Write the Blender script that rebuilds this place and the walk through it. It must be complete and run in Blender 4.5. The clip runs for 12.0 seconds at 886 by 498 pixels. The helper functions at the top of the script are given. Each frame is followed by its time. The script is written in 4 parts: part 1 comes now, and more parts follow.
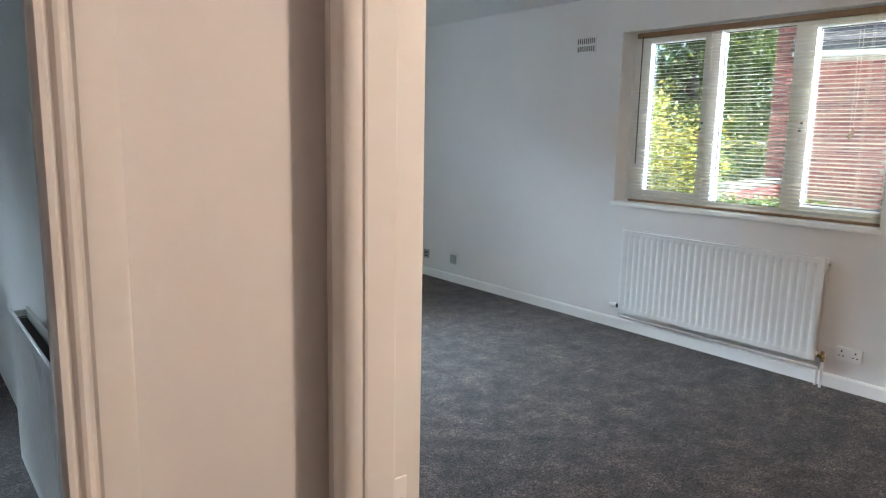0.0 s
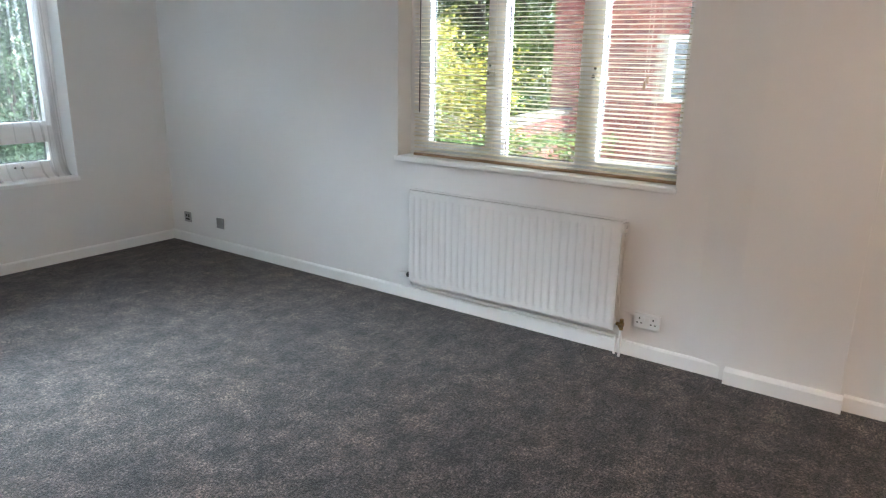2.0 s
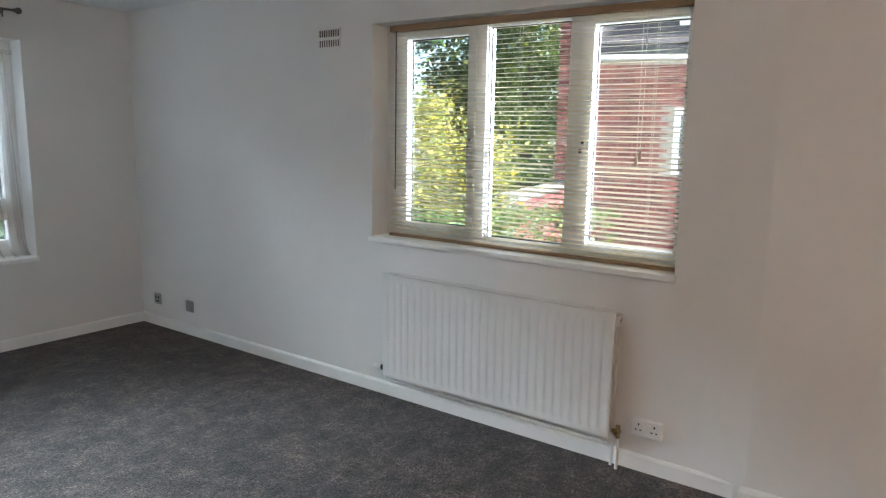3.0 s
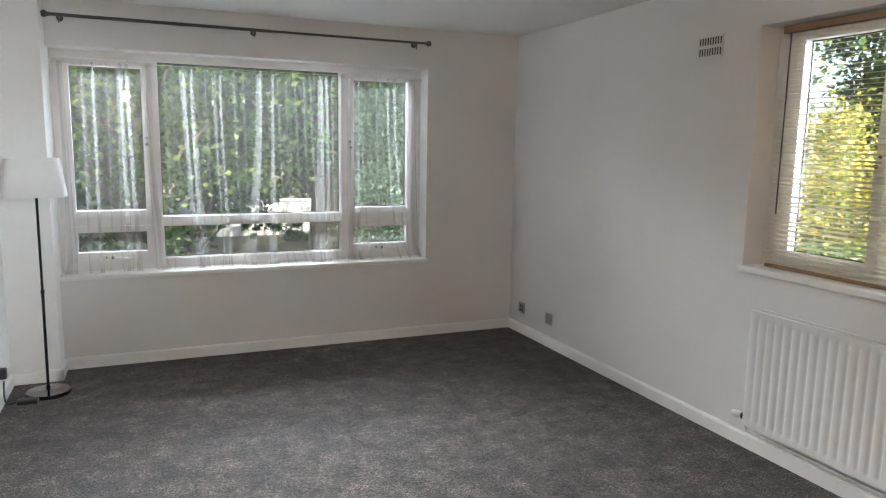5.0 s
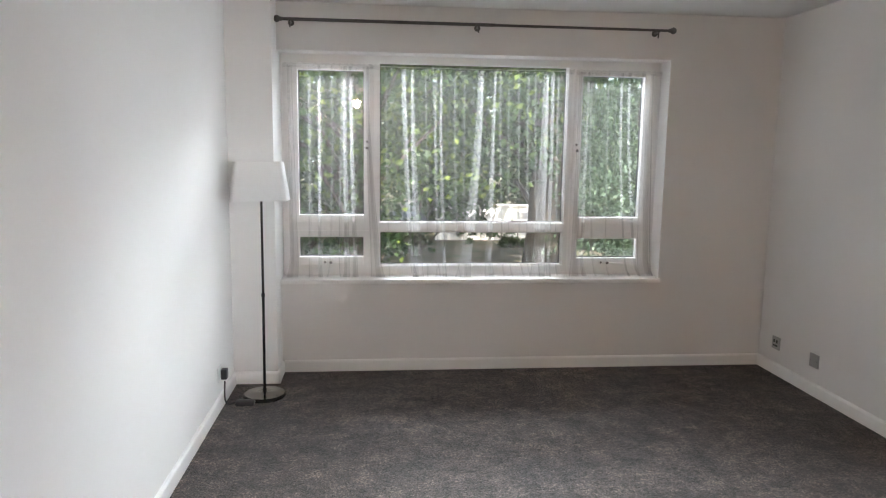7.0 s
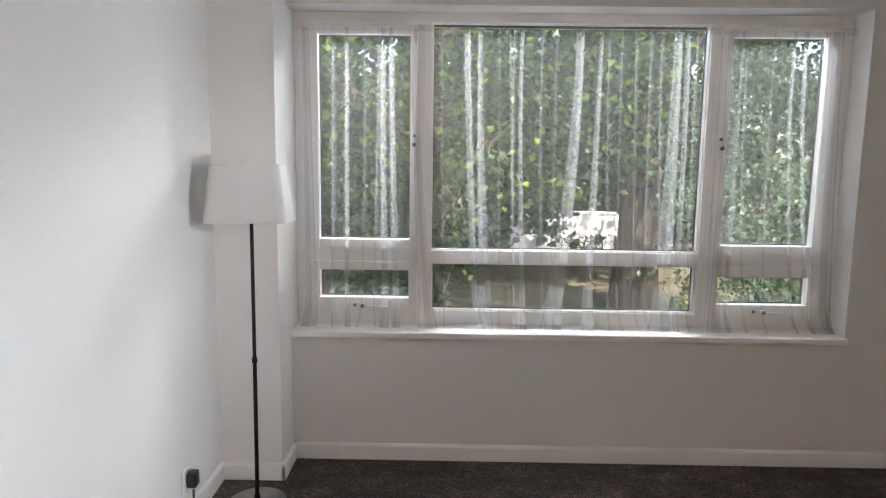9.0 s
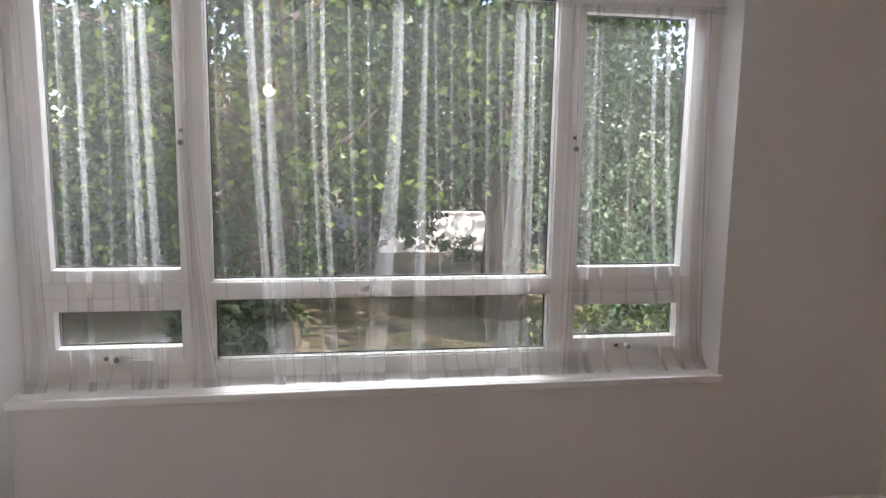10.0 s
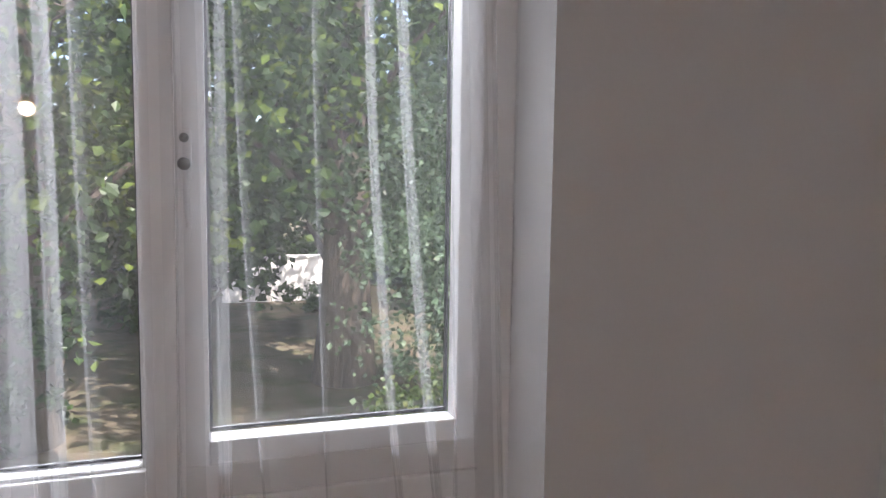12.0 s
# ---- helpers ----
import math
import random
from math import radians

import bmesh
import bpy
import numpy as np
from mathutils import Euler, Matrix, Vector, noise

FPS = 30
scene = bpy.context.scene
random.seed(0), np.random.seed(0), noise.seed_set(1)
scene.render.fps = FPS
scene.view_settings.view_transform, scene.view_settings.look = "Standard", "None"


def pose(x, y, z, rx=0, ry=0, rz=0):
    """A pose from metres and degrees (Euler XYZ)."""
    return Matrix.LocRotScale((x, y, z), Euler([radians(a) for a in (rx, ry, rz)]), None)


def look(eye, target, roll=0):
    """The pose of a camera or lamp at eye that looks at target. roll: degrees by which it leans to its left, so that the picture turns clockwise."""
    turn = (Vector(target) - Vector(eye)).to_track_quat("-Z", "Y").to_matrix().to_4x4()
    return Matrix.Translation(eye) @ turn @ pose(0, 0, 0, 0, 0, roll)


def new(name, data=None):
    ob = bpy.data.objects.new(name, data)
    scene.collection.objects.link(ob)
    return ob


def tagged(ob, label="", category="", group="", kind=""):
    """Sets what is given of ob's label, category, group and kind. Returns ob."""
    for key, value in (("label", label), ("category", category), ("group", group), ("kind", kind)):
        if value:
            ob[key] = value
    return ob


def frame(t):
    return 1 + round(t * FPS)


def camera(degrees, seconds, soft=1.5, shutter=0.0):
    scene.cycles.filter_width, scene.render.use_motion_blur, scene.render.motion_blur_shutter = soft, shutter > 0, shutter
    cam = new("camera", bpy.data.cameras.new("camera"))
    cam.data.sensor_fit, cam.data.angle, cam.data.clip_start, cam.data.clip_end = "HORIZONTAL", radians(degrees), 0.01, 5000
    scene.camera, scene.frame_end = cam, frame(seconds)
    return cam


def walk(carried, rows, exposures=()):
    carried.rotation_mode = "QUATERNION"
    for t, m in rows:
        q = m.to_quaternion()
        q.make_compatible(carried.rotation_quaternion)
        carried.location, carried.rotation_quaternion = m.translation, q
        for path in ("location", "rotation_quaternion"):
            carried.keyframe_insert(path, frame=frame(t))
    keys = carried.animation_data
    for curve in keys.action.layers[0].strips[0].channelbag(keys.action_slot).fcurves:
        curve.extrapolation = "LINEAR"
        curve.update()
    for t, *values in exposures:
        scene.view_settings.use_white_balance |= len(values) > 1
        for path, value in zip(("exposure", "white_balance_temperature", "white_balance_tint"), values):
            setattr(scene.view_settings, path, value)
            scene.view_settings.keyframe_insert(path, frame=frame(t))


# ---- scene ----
cam = camera(65.1, 12.0, soft=1.2)
PATH = [
    (0, (0.156, 0.263, 1.416), (1.393, 1.799, 1.085), 1.1),
    (0.5, (0.303, 0.362, 1.403), (1.739, 1.673, 0.934), 1.0),
    (1, (0.516, 0.464, 1.449), (2.027, 1.648, 0.889), 1.0),
    (1.5, (0.687, 0.592, 1.504), (2.234, 1.724, 0.935), 1.1),
    (2, (0.848, 0.692, 1.542), (2.437, 1.786, 1.015), 1.2),
    (2.5, (1.082, 0.736, 1.542), (2.708, 1.826, 1.133), 1.2),
    (3, (1.316, 0.766, 1.546), (2.916, 1.92, 1.216), 1.0),
    (3.5, (1.488, 0.829, 1.527), (2.854, 2.258, 1.222), 0.8),
    (3.7, (1.512, 0.841, 1.526), (2.781, 2.357, 1.224), 1.2),
    (5.3, (1.515, 0.81, 1.529), (2.191, 2.67, 1.237), 0.8),
    (5.5, (1.511, 0.822, 1.53), (2.115, 2.707, 1.239), 0.8),
    (6, (1.52, 0.884, 1.515), (1.95, 2.816, 1.231), 0.8),
    (6.5, (1.564, 1.067, 1.491), (1.865, 3.024, 1.211), 0.7),
    (7, (1.595, 1.317, 1.51), (1.786, 3.287, 1.223), 0.8),
    (7.5, (1.659, 1.612, 1.514), (1.719, 3.59, 1.223), 0.8),
    (7.7, (1.66, 1.759, 1.514), (1.651, 3.738, 1.225), 0.8),
    (9.3, (1.759, 2.97, 1.477), (1.735, 4.949, 1.196), 0.7),
    (9.5, (1.848, 3.117, 1.487), (1.877, 5.095, 1.196), 0.7),
    (10, (2.051, 3.483, 1.494), (2.367, 5.438, 1.211), 0.9),
    (10.5, (2.291, 3.843, 1.511), (2.814, 5.754, 1.236), 1.1),
    (11, (2.465, 4.244, 1.487), (3.086, 6.127, 1.229), 1.0),
    (11.5, (2.784, 4.571, 1.494), (3.378, 6.465, 1.248), 1.2),
    (12, (3.018, 4.877, 1.471), (3.643, 6.769, 1.299), 0.8),
]
EXPOSURES = [
    (0.0, 3.40, 5550, 6), (1.0, 3.52, 5250, 1), (1.8, 3.56, 5700, 8), (2.6, 3.36, 5850, 8), (3.6, 2.88, 6000, 9), (5.4, 3.25, 6550, 14),
    (6.5, 3.25, 6600, 15), (7.5, 3.12, 6700, 17), (9.3, 2.88, 6750, 19), (10.2, 2.76, 6850, 22), (11.4, 2.8, 6750, 25), (12.0, 2.7, 6500, 24),
]
walk(cam, [(t, look(eye, target, roll)) for t, eye, target, roll in PATH], EXPOSURES)

# ---- world, sun and lamps ----
SUN_TO = Vector((0.55, -1.0, 1.25)).normalized()
world = bpy.data.worlds.new("sky")
scene.world = world
world.use_nodes = True
wn = world.node_tree
sky = wn.nodes.new("ShaderNodeTexSky")
sky.sky_type = "NISHITA"
sky.sun_disc = False
sky.sun_elevation = math.asin(SUN_TO.z)
sky.sun_rotation = math.atan2(SUN_TO.x, SUN_TO.y)
wn.nodes["Background"].inputs["Strength"].default_value = 0.05
wn.links.new(sky.outputs[0], wn.nodes["Background"].inputs["Color"])
sun_data = bpy.data.lights.new("sun", "SUN")
sun_data.energy, sun_data.angle, sun_data.color = 2.4, radians(0.5), (1.0, 0.95, 0.86)
sun = new("sun", sun_data)
sun.matrix_world = look((0, 0, 30), Vector((0, 0, 30)) - SUN_TO)


def bulb(name, place, watts, colour, radius):
    data = bpy.data.lights.new(name, "POINT")
    data.energy, data.color, data.shadow_soft_size = watts, colour, radius
    ob = new(name, data)
    ob.location = place
    return ob


def sky_lamp(name, place, target, width, height, watts, spread=120):
    """The open sky's light for one window, from above the line of sight."""
    data = bpy.data.lights.new(name, "AREA")
    data.shape, data.size, data.size_y = "RECTANGLE", width, height
    data.energy, data.color, data.spread = watts, (0.86, 0.93, 1.0), radians(spread)
    ob = new(name, data)
    ob.matrix_world = look(place, target)
    return ob


sky_lamp("sky_north", (2.26, 9.3, 4.05), (2.26, 4.5, 1.2), 8.0, 2.2, 215.0)
sky_lamp("sky_east", (7.7, 0.3, 2.1), (4.2, 2.9, 1.4), 2.6, 3.0, 100.0)
sky_lamp("sky_south_east", (6.0, -1.8, 2.0), (4.4, 3.0, 1.4), 2.4, 2.8, 400.0)
sky_lamp("sky_bedroom", (-1.2, 8.8, 3.6), (-1.2, 5.0, 1.2), 3.0, 1.6, 130.0)
bulb("room_bulb", (1.28, -0.44, 2.20), 6.8, (1.0, 0.70, 0.50), 0.07)
bulb("hall_bulb", (-0.35, -0.1, 2.18), 0.47, (1.0, 0.59, 0.41), 0.13)


# ---- materials ----
def shader(name):
    m = bpy.data.materials.new(name)
    m.use_nodes = True
    nt = m.node_tree
    return m, nt, nt.nodes["Principled BSDF"]


def coords(nt, scale=(1, 1, 1)):
    tc = nt.nodes.new("ShaderNodeTexCoord")
    mp = nt.nodes.new("ShaderNodeMapping")
    mp.inputs["Scale"].default_value = scale
    nt.links.new(tc.outputs["Object"], mp.inputs["Vector"])
    return mp.outputs[0]


def noise_node(nt, vec, scale, detail=3.0, rough=0.55):
    n = nt.nodes.new("ShaderNodeTexNoise")
    n.inputs["Scale"].default_value = scale
    n.inputs["Detail"].default_value = detail
    n.inputs["Roughness"].default_value = rough
    nt.links.new(vec, n.inputs["Vector"])
    return n.outputs["Fac"]


def ramp(nt, fac, stops):
    r = nt.nodes.new("ShaderNodeValToRGB")
    while len(r.color_ramp.elements) < len(stops):
        r.color_ramp.elements.new(0.5)
    for e, (p, c) in zip(r.color_ramp.elements, stops):
        e.position, e.color = p, (*c, 1)
    nt.links.new(fac, r.inputs[0])
    return r.outputs[0]


def blend(nt, fac, a, b, mode="MIX"):
    n = nt.nodes.new("ShaderNodeMix")
    n.data_type, n.blend_type = "RGBA", mode
    for sock, v in ((n.inputs[0], fac), (n.inputs[6], a), (n.inputs[7], b)):
        if isinstance(v, (int, float)):
            sock.default_value = v
        elif isinstance(v, tuple):
            sock.default_value = (*v, 1)
        else:
            nt.links.new(v, sock)
    return n.outputs[2]


def bumped(nt, bsdf, height, strength, distance):
    b = nt.nodes.new("ShaderNodeBump")
    b.inputs["Strength"].default_value = strength
    b.inputs["Distance"].default_value = distance
    nt.links.new(height, b.inputs["Height"])
    nt.links.new(b.outputs[0], bsdf.inputs["Normal"])


def surface(name, a, b, rough=0.5, metal=0.0, big=2.0, fine=60.0, bump=0.1, depth=0.001, coat=0.0, scale=(1, 1, 1)):
    """A material whose colour drifts between a and b at two scales, with a fine relief."""
    m, nt, p = shader(name)
    v = coords(nt, scale)
    n1, n2 = noise_node(nt, v, big), noise_node(nt, v, fine)
    c = ramp(nt, n1, [(0.35, a), (0.65, b)])
    c = blend(nt, 0.3, c, ramp(nt, n2, [(0.3, a), (0.7, b)]))
    nt.links.new(c, p.inputs["Base Color"])
    p.inputs["Roughness"].default_value = rough
    p.inputs["Metallic"].default_value = metal
    p.inputs["Coat Weight"].default_value = coat
    if bump:
        bumped(nt, p, n2, bump, depth)
    return m


def leaf_material(name, dark, mid, light, glow=0.45):
    """Leaves, each its own tint, that let some light through."""
    m, nt, p = shader(name)
    g = nt.nodes.new("ShaderNodeNewGeometry")
    c = ramp(nt, g.outputs["Random Per Island"], [(0.05, dark), (0.68, mid), (1.0, light)])
    nt.links.new(c, p.inputs["Base Color"])
    p.inputs["Roughness"].default_value = 0.45
    t = nt.nodes.new("ShaderNodeBsdfTranslucent")
    nt.links.new(blend(nt, 1.0, c, (1.0, 1.0, 0.55), "MULTIPLY"), t.inputs["Color"])
    mix = nt.nodes.new("ShaderNodeMixShader")
    mix.inputs[0].default_value = glow
    nt.links.new(p.outputs[0], mix.inputs[1])
    nt.links.new(t.outputs[0], mix.inputs[2])
    nt.links.new(mix.outputs[0], nt.nodes["Material Output"].inputs["Surface"])
    return m


def carpet_material():
    m, nt, p = shader("carpet")
    v = coords(nt)
    tuft = noise_node(nt, v, 105.0, 3.0, 0.75)
    flecks = noise_node(nt, v, 38.0, 3.0, 0.7)
    brushed = noise_node(nt, v, 8.0, 5.0, 0.66)
    broad = noise_node(nt, v, 1.3, 3.0)
    c = ramp(nt, tuft, [(0.36, (0.014, 0.013, 0.013)), (0.5, (0.062, 0.057, 0.056)), (0.64, (0.19, 0.176, 0.170))])
    c = blend(nt, 1.0, c, ramp(nt, flecks, [(0.38, (0.5, 0.5, 0.5)), (0.5, (0.95, 0.93, 0.91)), (0.62, (1.42, 1.36, 1.31))]), "MULTIPLY")
    c = blend(nt, 1.0, c, ramp(nt, brushed, [(0.38, (0.52, 0.52, 0.53)), (0.50, (0.92, 0.90, 0.88)), (0.60, (1.35, 1.29, 1.22)), (0.70, (1.75, 1.66, 1.58))]), "MULTIPLY")
    c = blend(nt, 1.0, c, ramp(nt, broad, [(0.3, (0.72, 0.66, 0.67)), (0.7, (0.95, 0.84, 0.79))]), "MULTIPLY")
    patches = noise_node(nt, v, 4.2, 4.0, 0.6)
    c = blend(nt, 1.0, c, ramp(nt, patches, [(0.36, (0.78, 0.79, 0.82)), (0.52, (1.0, 0.99, 0.98)), (0.66, (1.36, 1.30, 1.24))]), "MULTIPLY")
    nt.links.new(c, p.inputs["Base Color"])
    p.inputs["Roughness"].default_value = 0.95
    p.inputs["Sheen Weight"].default_value = 0.1
    p.inputs["Sheen Roughness"].default_value = 0.5
    mixed = blend(nt, 0.35, tuft, brushed)
    bumped(nt, p, mixed, 0.9, 0.012)
    return m


def pane_material():
    m, nt, p = shader("window_glass")
    tr = nt.nodes.new("ShaderNodeBsdfTransparent")
    tr.inputs["Color"].default_value = (0.96, 0.98, 0.965, 1)
    gl = nt.nodes.new("ShaderNodeBsdfGlossy")
    gl.inputs["Roughness"].default_value = 0.0
    fr = nt.nodes.new("ShaderNodeFresnel")
    fr.inputs["IOR"].default_value = 1.5
    mix = nt.nodes.new("ShaderNodeMixShader")
    nt.links.new(fr.outputs[0], mix.inputs[0])
    nt.links.new(tr.outputs[0], mix.inputs[1])
    nt.links.new(gl.outputs[0], mix.inputs[2])
    nt.links.new(mix.outputs[0], nt.nodes["Material Output"].inputs["Surface"])
    return m


def net_material(name, cover):
    m, nt, p = shader(name)
    v = coords(nt)
    cl = noise_node(nt, v, 9.0, 3.0)
    d = nt.nodes.new("ShaderNodeBsdfDiffuse")
    d.inputs["Color"].default_value = (0.90, 0.905, 0.91, 1)
    t = nt.nodes.new("ShaderNodeBsdfTranslucent")
    t.inputs["Color"].default_value = (0.95, 0.96, 0.97, 1)
    cloth = nt.nodes.new("ShaderNodeMixShader")
    cloth.inputs[0].default_value = 0.42
    nt.links.new(d.outputs[0], cloth.inputs[1])
    nt.links.new(t.outputs[0], cloth.inputs[2])
    mr = nt.nodes.new("ShaderNodeMapRange")
    mr.inputs["To Min"].default_value, mr.inputs["To Max"].default_value = cover * 0.94, cover * 1.06
    nt.links.new(cl, mr.inputs[0])
    tr = nt.nodes.new("ShaderNodeBsdfTransparent")
    mix = nt.nodes.new("ShaderNodeMixShader")
    nt.links.new(mr.outputs[0], mix.inputs[0])
    nt.links.new(tr.outputs[0], mix.inputs[1])
    nt.links.new(cloth.outputs[0], mix.inputs[2])
    nt.links.new(mix.outputs[0], nt.nodes["Material Output"].inputs["Surface"])
    return m


def shade_material():
    m, nt, p = shader("lampshade_cloth")
    v = coords(nt, (1, 1, 1))
    weave = noise_node(nt, v, 240.0, 2.0)
    c = ramp(nt, weave, [(0.3, (0.72, 0.72, 0.72)), (0.7, (0.82, 0.82, 0.81))])
    nt.links.new(c, p.inputs["Base Color"])
    p.inputs["Roughness"].default_value = 0.85
    t = nt.nodes.new("ShaderNodeBsdfTranslucent")
    t.inputs["Color"].default_value = (0.8, 0.79, 0.76, 1)
    mix = nt.nodes.new("ShaderNodeMixShader")
    mix.inputs[0].default_value = 0.3
    nt.links.new(p.outputs[0], mix.inputs[1])
    nt.links.new(t.outputs[0], mix.inputs[2])
    nt.links.new(mix.outputs[0], nt.nodes["Material Output"].inputs["Surface"])
    return m


def slat_material():
    """Thin cream plastic that glows a little with the light behind it."""
    m, nt, p = shader("blind_slat_plastic")
    n = noise_node(nt, coords(nt), 3.0)
    c = ramp(nt, n, [(0.35, (0.82, 0.78, 0.69)), (0.65, (0.87, 0.84, 0.76))])
    nt.links.new(c, p.inputs["Base Color"])
    p.inputs["Roughness"].default_value = 0.35
    t = nt.nodes.new("ShaderNodeBsdfTranslucent")
    t.inputs["Color"].default_value = (0.88, 0.80, 0.64, 1)
    mix = nt.nodes.new("ShaderNodeMixShader")
    mix.inputs[0].default_value = 0.45
    nt.links.new(p.outputs[0], mix.inputs[1])
    nt.links.new(t.outputs[0], mix.inputs[2])
    nt.links.new(mix.outputs[0], nt.nodes["Material Output"].inputs["Surface"])
    return m


def brick_material(name, a, b, c3):
    m, nt, p = shader(name)
    info = nt.nodes.new("ShaderNodeObjectInfo")
    geo = nt.nodes.new("ShaderNodeNewGeometry")
    v = coords(nt)
    add = nt.nodes.new("ShaderNodeMath")
    add.operation = "ADD"
    nt.links.new(info.outputs["Random"], add.inputs[0])
    nt.links.new(geo.outputs["Random Per Island"], add.inputs[1])
    fr = nt.nodes.new("ShaderNodeMath")
    fr.operation = "FRACT"
    nt.links.new(add.outputs[0], fr.inputs[0])
    c = ramp(nt, fr.outputs[0], [(0.0, a), (0.5, b), (1.0, c3)])
    n = noise_node(nt, v, 45.0, 4.0)
    c = blend(nt, 0.5, c, blend(nt, n, c, (0.5, 0.3, 0.25), "MULTIPLY"))
    nt.links.new(c, p.inputs["Base Color"])
    p.inputs["Roughness"].default_value = 0.9
    bumped(nt, p, n, 0.4, 0.003)
    return m


def ground_material():
    m, nt, p = shader("lawn")
    v = coords(nt)
    n1, n2, n3 = noise_node(nt, v, 0.5, 4.0), noise_node(nt, v, 40.0, 4.0, 0.7), noise_node(nt, v, 2.2, 4.0, 0.6)
    c = ramp(nt, n2, [(0.3, (0.025, 0.04, 0.012)), (0.7, (0.09, 0.12, 0.035))])
    dry = ramp(nt, n2, [(0.3, (0.10, 0.080, 0.052)), (0.7, (0.21, 0.170, 0.115))])
    c = blend(nt, ramp(nt, n3, [(0.32, (0, 0, 0)), (0.54, (1, 1, 1))]), c, dry)
    nt.links.new(c, p.inputs["Base Color"])
    p.inputs["Roughness"].default_value = 0.95
    bumped(nt, p, n2, 0.8, 0.03)
    return m


M_WALL = surface("wall_paint", (0.745, 0.74, 0.725), (0.78, 0.775, 0.765), 0.75, big=1.2, fine=140.0, bump=0.12, depth=0.0015)
M_CEIL = surface("ceiling_paint", (0.78, 0.78, 0.77), (0.82, 0.82, 0.81), 0.8, big=1.0, fine=120.0, bump=0.1, depth=0.0015)
M_GLOSS = surface("gloss_paint", (0.78, 0.775, 0.75), (0.82, 0.815, 0.79), 0.16, big=3.0, fine=25.0, bump=0.05, depth=0.002)
M_TRIM = surface("satin_trim_paint", (0.83, 0.83, 0.82), (0.87, 0.87, 0.86), 0.35, big=3.0, fine=60.0, bump=0.05)
M_FRAME = surface("window_frame_paint", (0.82, 0.815, 0.805), (0.86, 0.855, 0.845), 0.3, big=4.0, fine=50.0, bump=0.04)
M_RAD = surface("radiator_enamel", (0.70, 0.695, 0.68), (0.74, 0.735, 0.72), 0.32, big=2.0, fine=80.0, bump=0.03)
M_CARPET = carpet_material()
M_GLASS = pane_material()
M_NET = net_material("net_cloth", 0.06)
M_PLEAT = net_material("net_cloth_gathered", 0.15)
M_CREASE = net_material("net_cloth_creased", 0.16)
M_SLAT = slat_material()
M_RAIL = surface("blind_rail_tan", (0.24, 0.15, 0.08), (0.34, 0.22, 0.12), 0.4, big=4.0, fine=50.0, bump=0.03)
M_CORD = surface("cord", (0.70, 0.66, 0.58), (0.78, 0.74, 0.66), 0.8, bump=0.0)
M_STEEL = surface("dark_steel", (0.10, 0.10, 0.10), (0.16, 0.155, 0.15), 0.32, 1.0, big=6.0, fine=60.0, bump=0.02)
M_CHROME = surface("chrome", (0.55, 0.55, 0.55), (0.66, 0.66, 0.66), 0.15, 1.0, bump=0.0)
M_BRASS = surface("tarnished_brass", (0.30, 0.21, 0.10), (0.45, 0.33, 0.17), 0.35, 1.0, big=20.0, fine=90.0, bump=0.1)
M_BLACK = surface("black_plastic", (0.012, 0.012, 0.013), (0.022, 0.022, 0.024), 0.35, bump=0.02)
M_PLASTIC = surface("white_plastic", (0.76, 0.76, 0.75), (0.80, 0.80, 0.79), 0.3, bump=0.0)
M_PLATE = surface("grey_metal_plate", (0.36, 0.36, 0.36), (0.44, 0.44, 0.44), 0.4, 0.6, bump=0.02)
# fin metal with the shade of the radiator's inner gap put into its colour
M_FIN = surface("galvanised_fins_darkened", (0.10, 0.10, 0.10), (0.15, 0.15, 0.15), 0.6, 0.3, bump=0.02)
M_DARK = surface("dark_void", (0.01, 0.01, 0.01), (0.02, 0.02, 0.02), 0.8, bump=0.0)
M_SHADE = shade_material()
M_BLACKMETAL = surface("black_polished_metal", (0.018, 0.018, 0.018), (0.035, 0.034, 0.033), 0.2, 0.5, big=5.0, fine=60.0, bump=0.01)
M_POLISHED = surface("polished_dark_steel", (0.30, 0.295, 0.29), (0.38, 0.37, 0.365), 0.12, 1.0, big=5.0, fine=60.0, bump=0.01)
M_VENT = surface("vent_cream_metal", (0.60, 0.59, 0.56), (0.66, 0.65, 0.62), 0.45, bump=0.03)
M_BRICK = brick_material("red_brick", (0.13, 0.036, 0.034), (0.21, 0.062, 0.05), (0.29, 0.115, 0.09))
M_MORTAR = surface("mortar", (0.30, 0.26, 0.22), (0.40, 0.36, 0.31), 0.95, big=6.0, fine=80.0, bump=0.3)
M_TILE = surface("roof_tile", (0.045, 0.04, 0.045), (0.085, 0.07, 0.07), 0.8, big=8.0, fine=60.0, bump=0.3, depth=0.004)
M_RENDER = surface("white_render", (0.76, 0.75, 0.72), (0.84, 0.83, 0.80), 0.85, big=2.0, fine=50.0, bump=0.2)
M_LAWN = ground_material()
M_TARMAC = surface("tarmac", (0.045, 0.045, 0.045), (0.07, 0.068, 0.065), 0.9, big=2.0, fine=90.0, bump=0.4, depth=0.004)
M_PAVE = surface("paving_stone", (0.15, 0.14, 0.125), (0.22, 0.205, 0.185), 0.9, big=2.5, fine=60.0, bump=0.3, depth=0.004)
M_BARK = surface("bark", (0.035, 0.028, 0.022), (0.10, 0.08, 0.06), 0.95, big=3.0, fine=22.0, bump=1.0, depth=0.03, scale=(1, 1, 0.25))
# the palest leaf tint is raised to put sun highlights into the colour
M_LEAF = leaf_material("lime_leaves", (0.022, 0.050, 0.016), (0.052, 0.10, 0.026), (0.20, 0.27, 0.05))
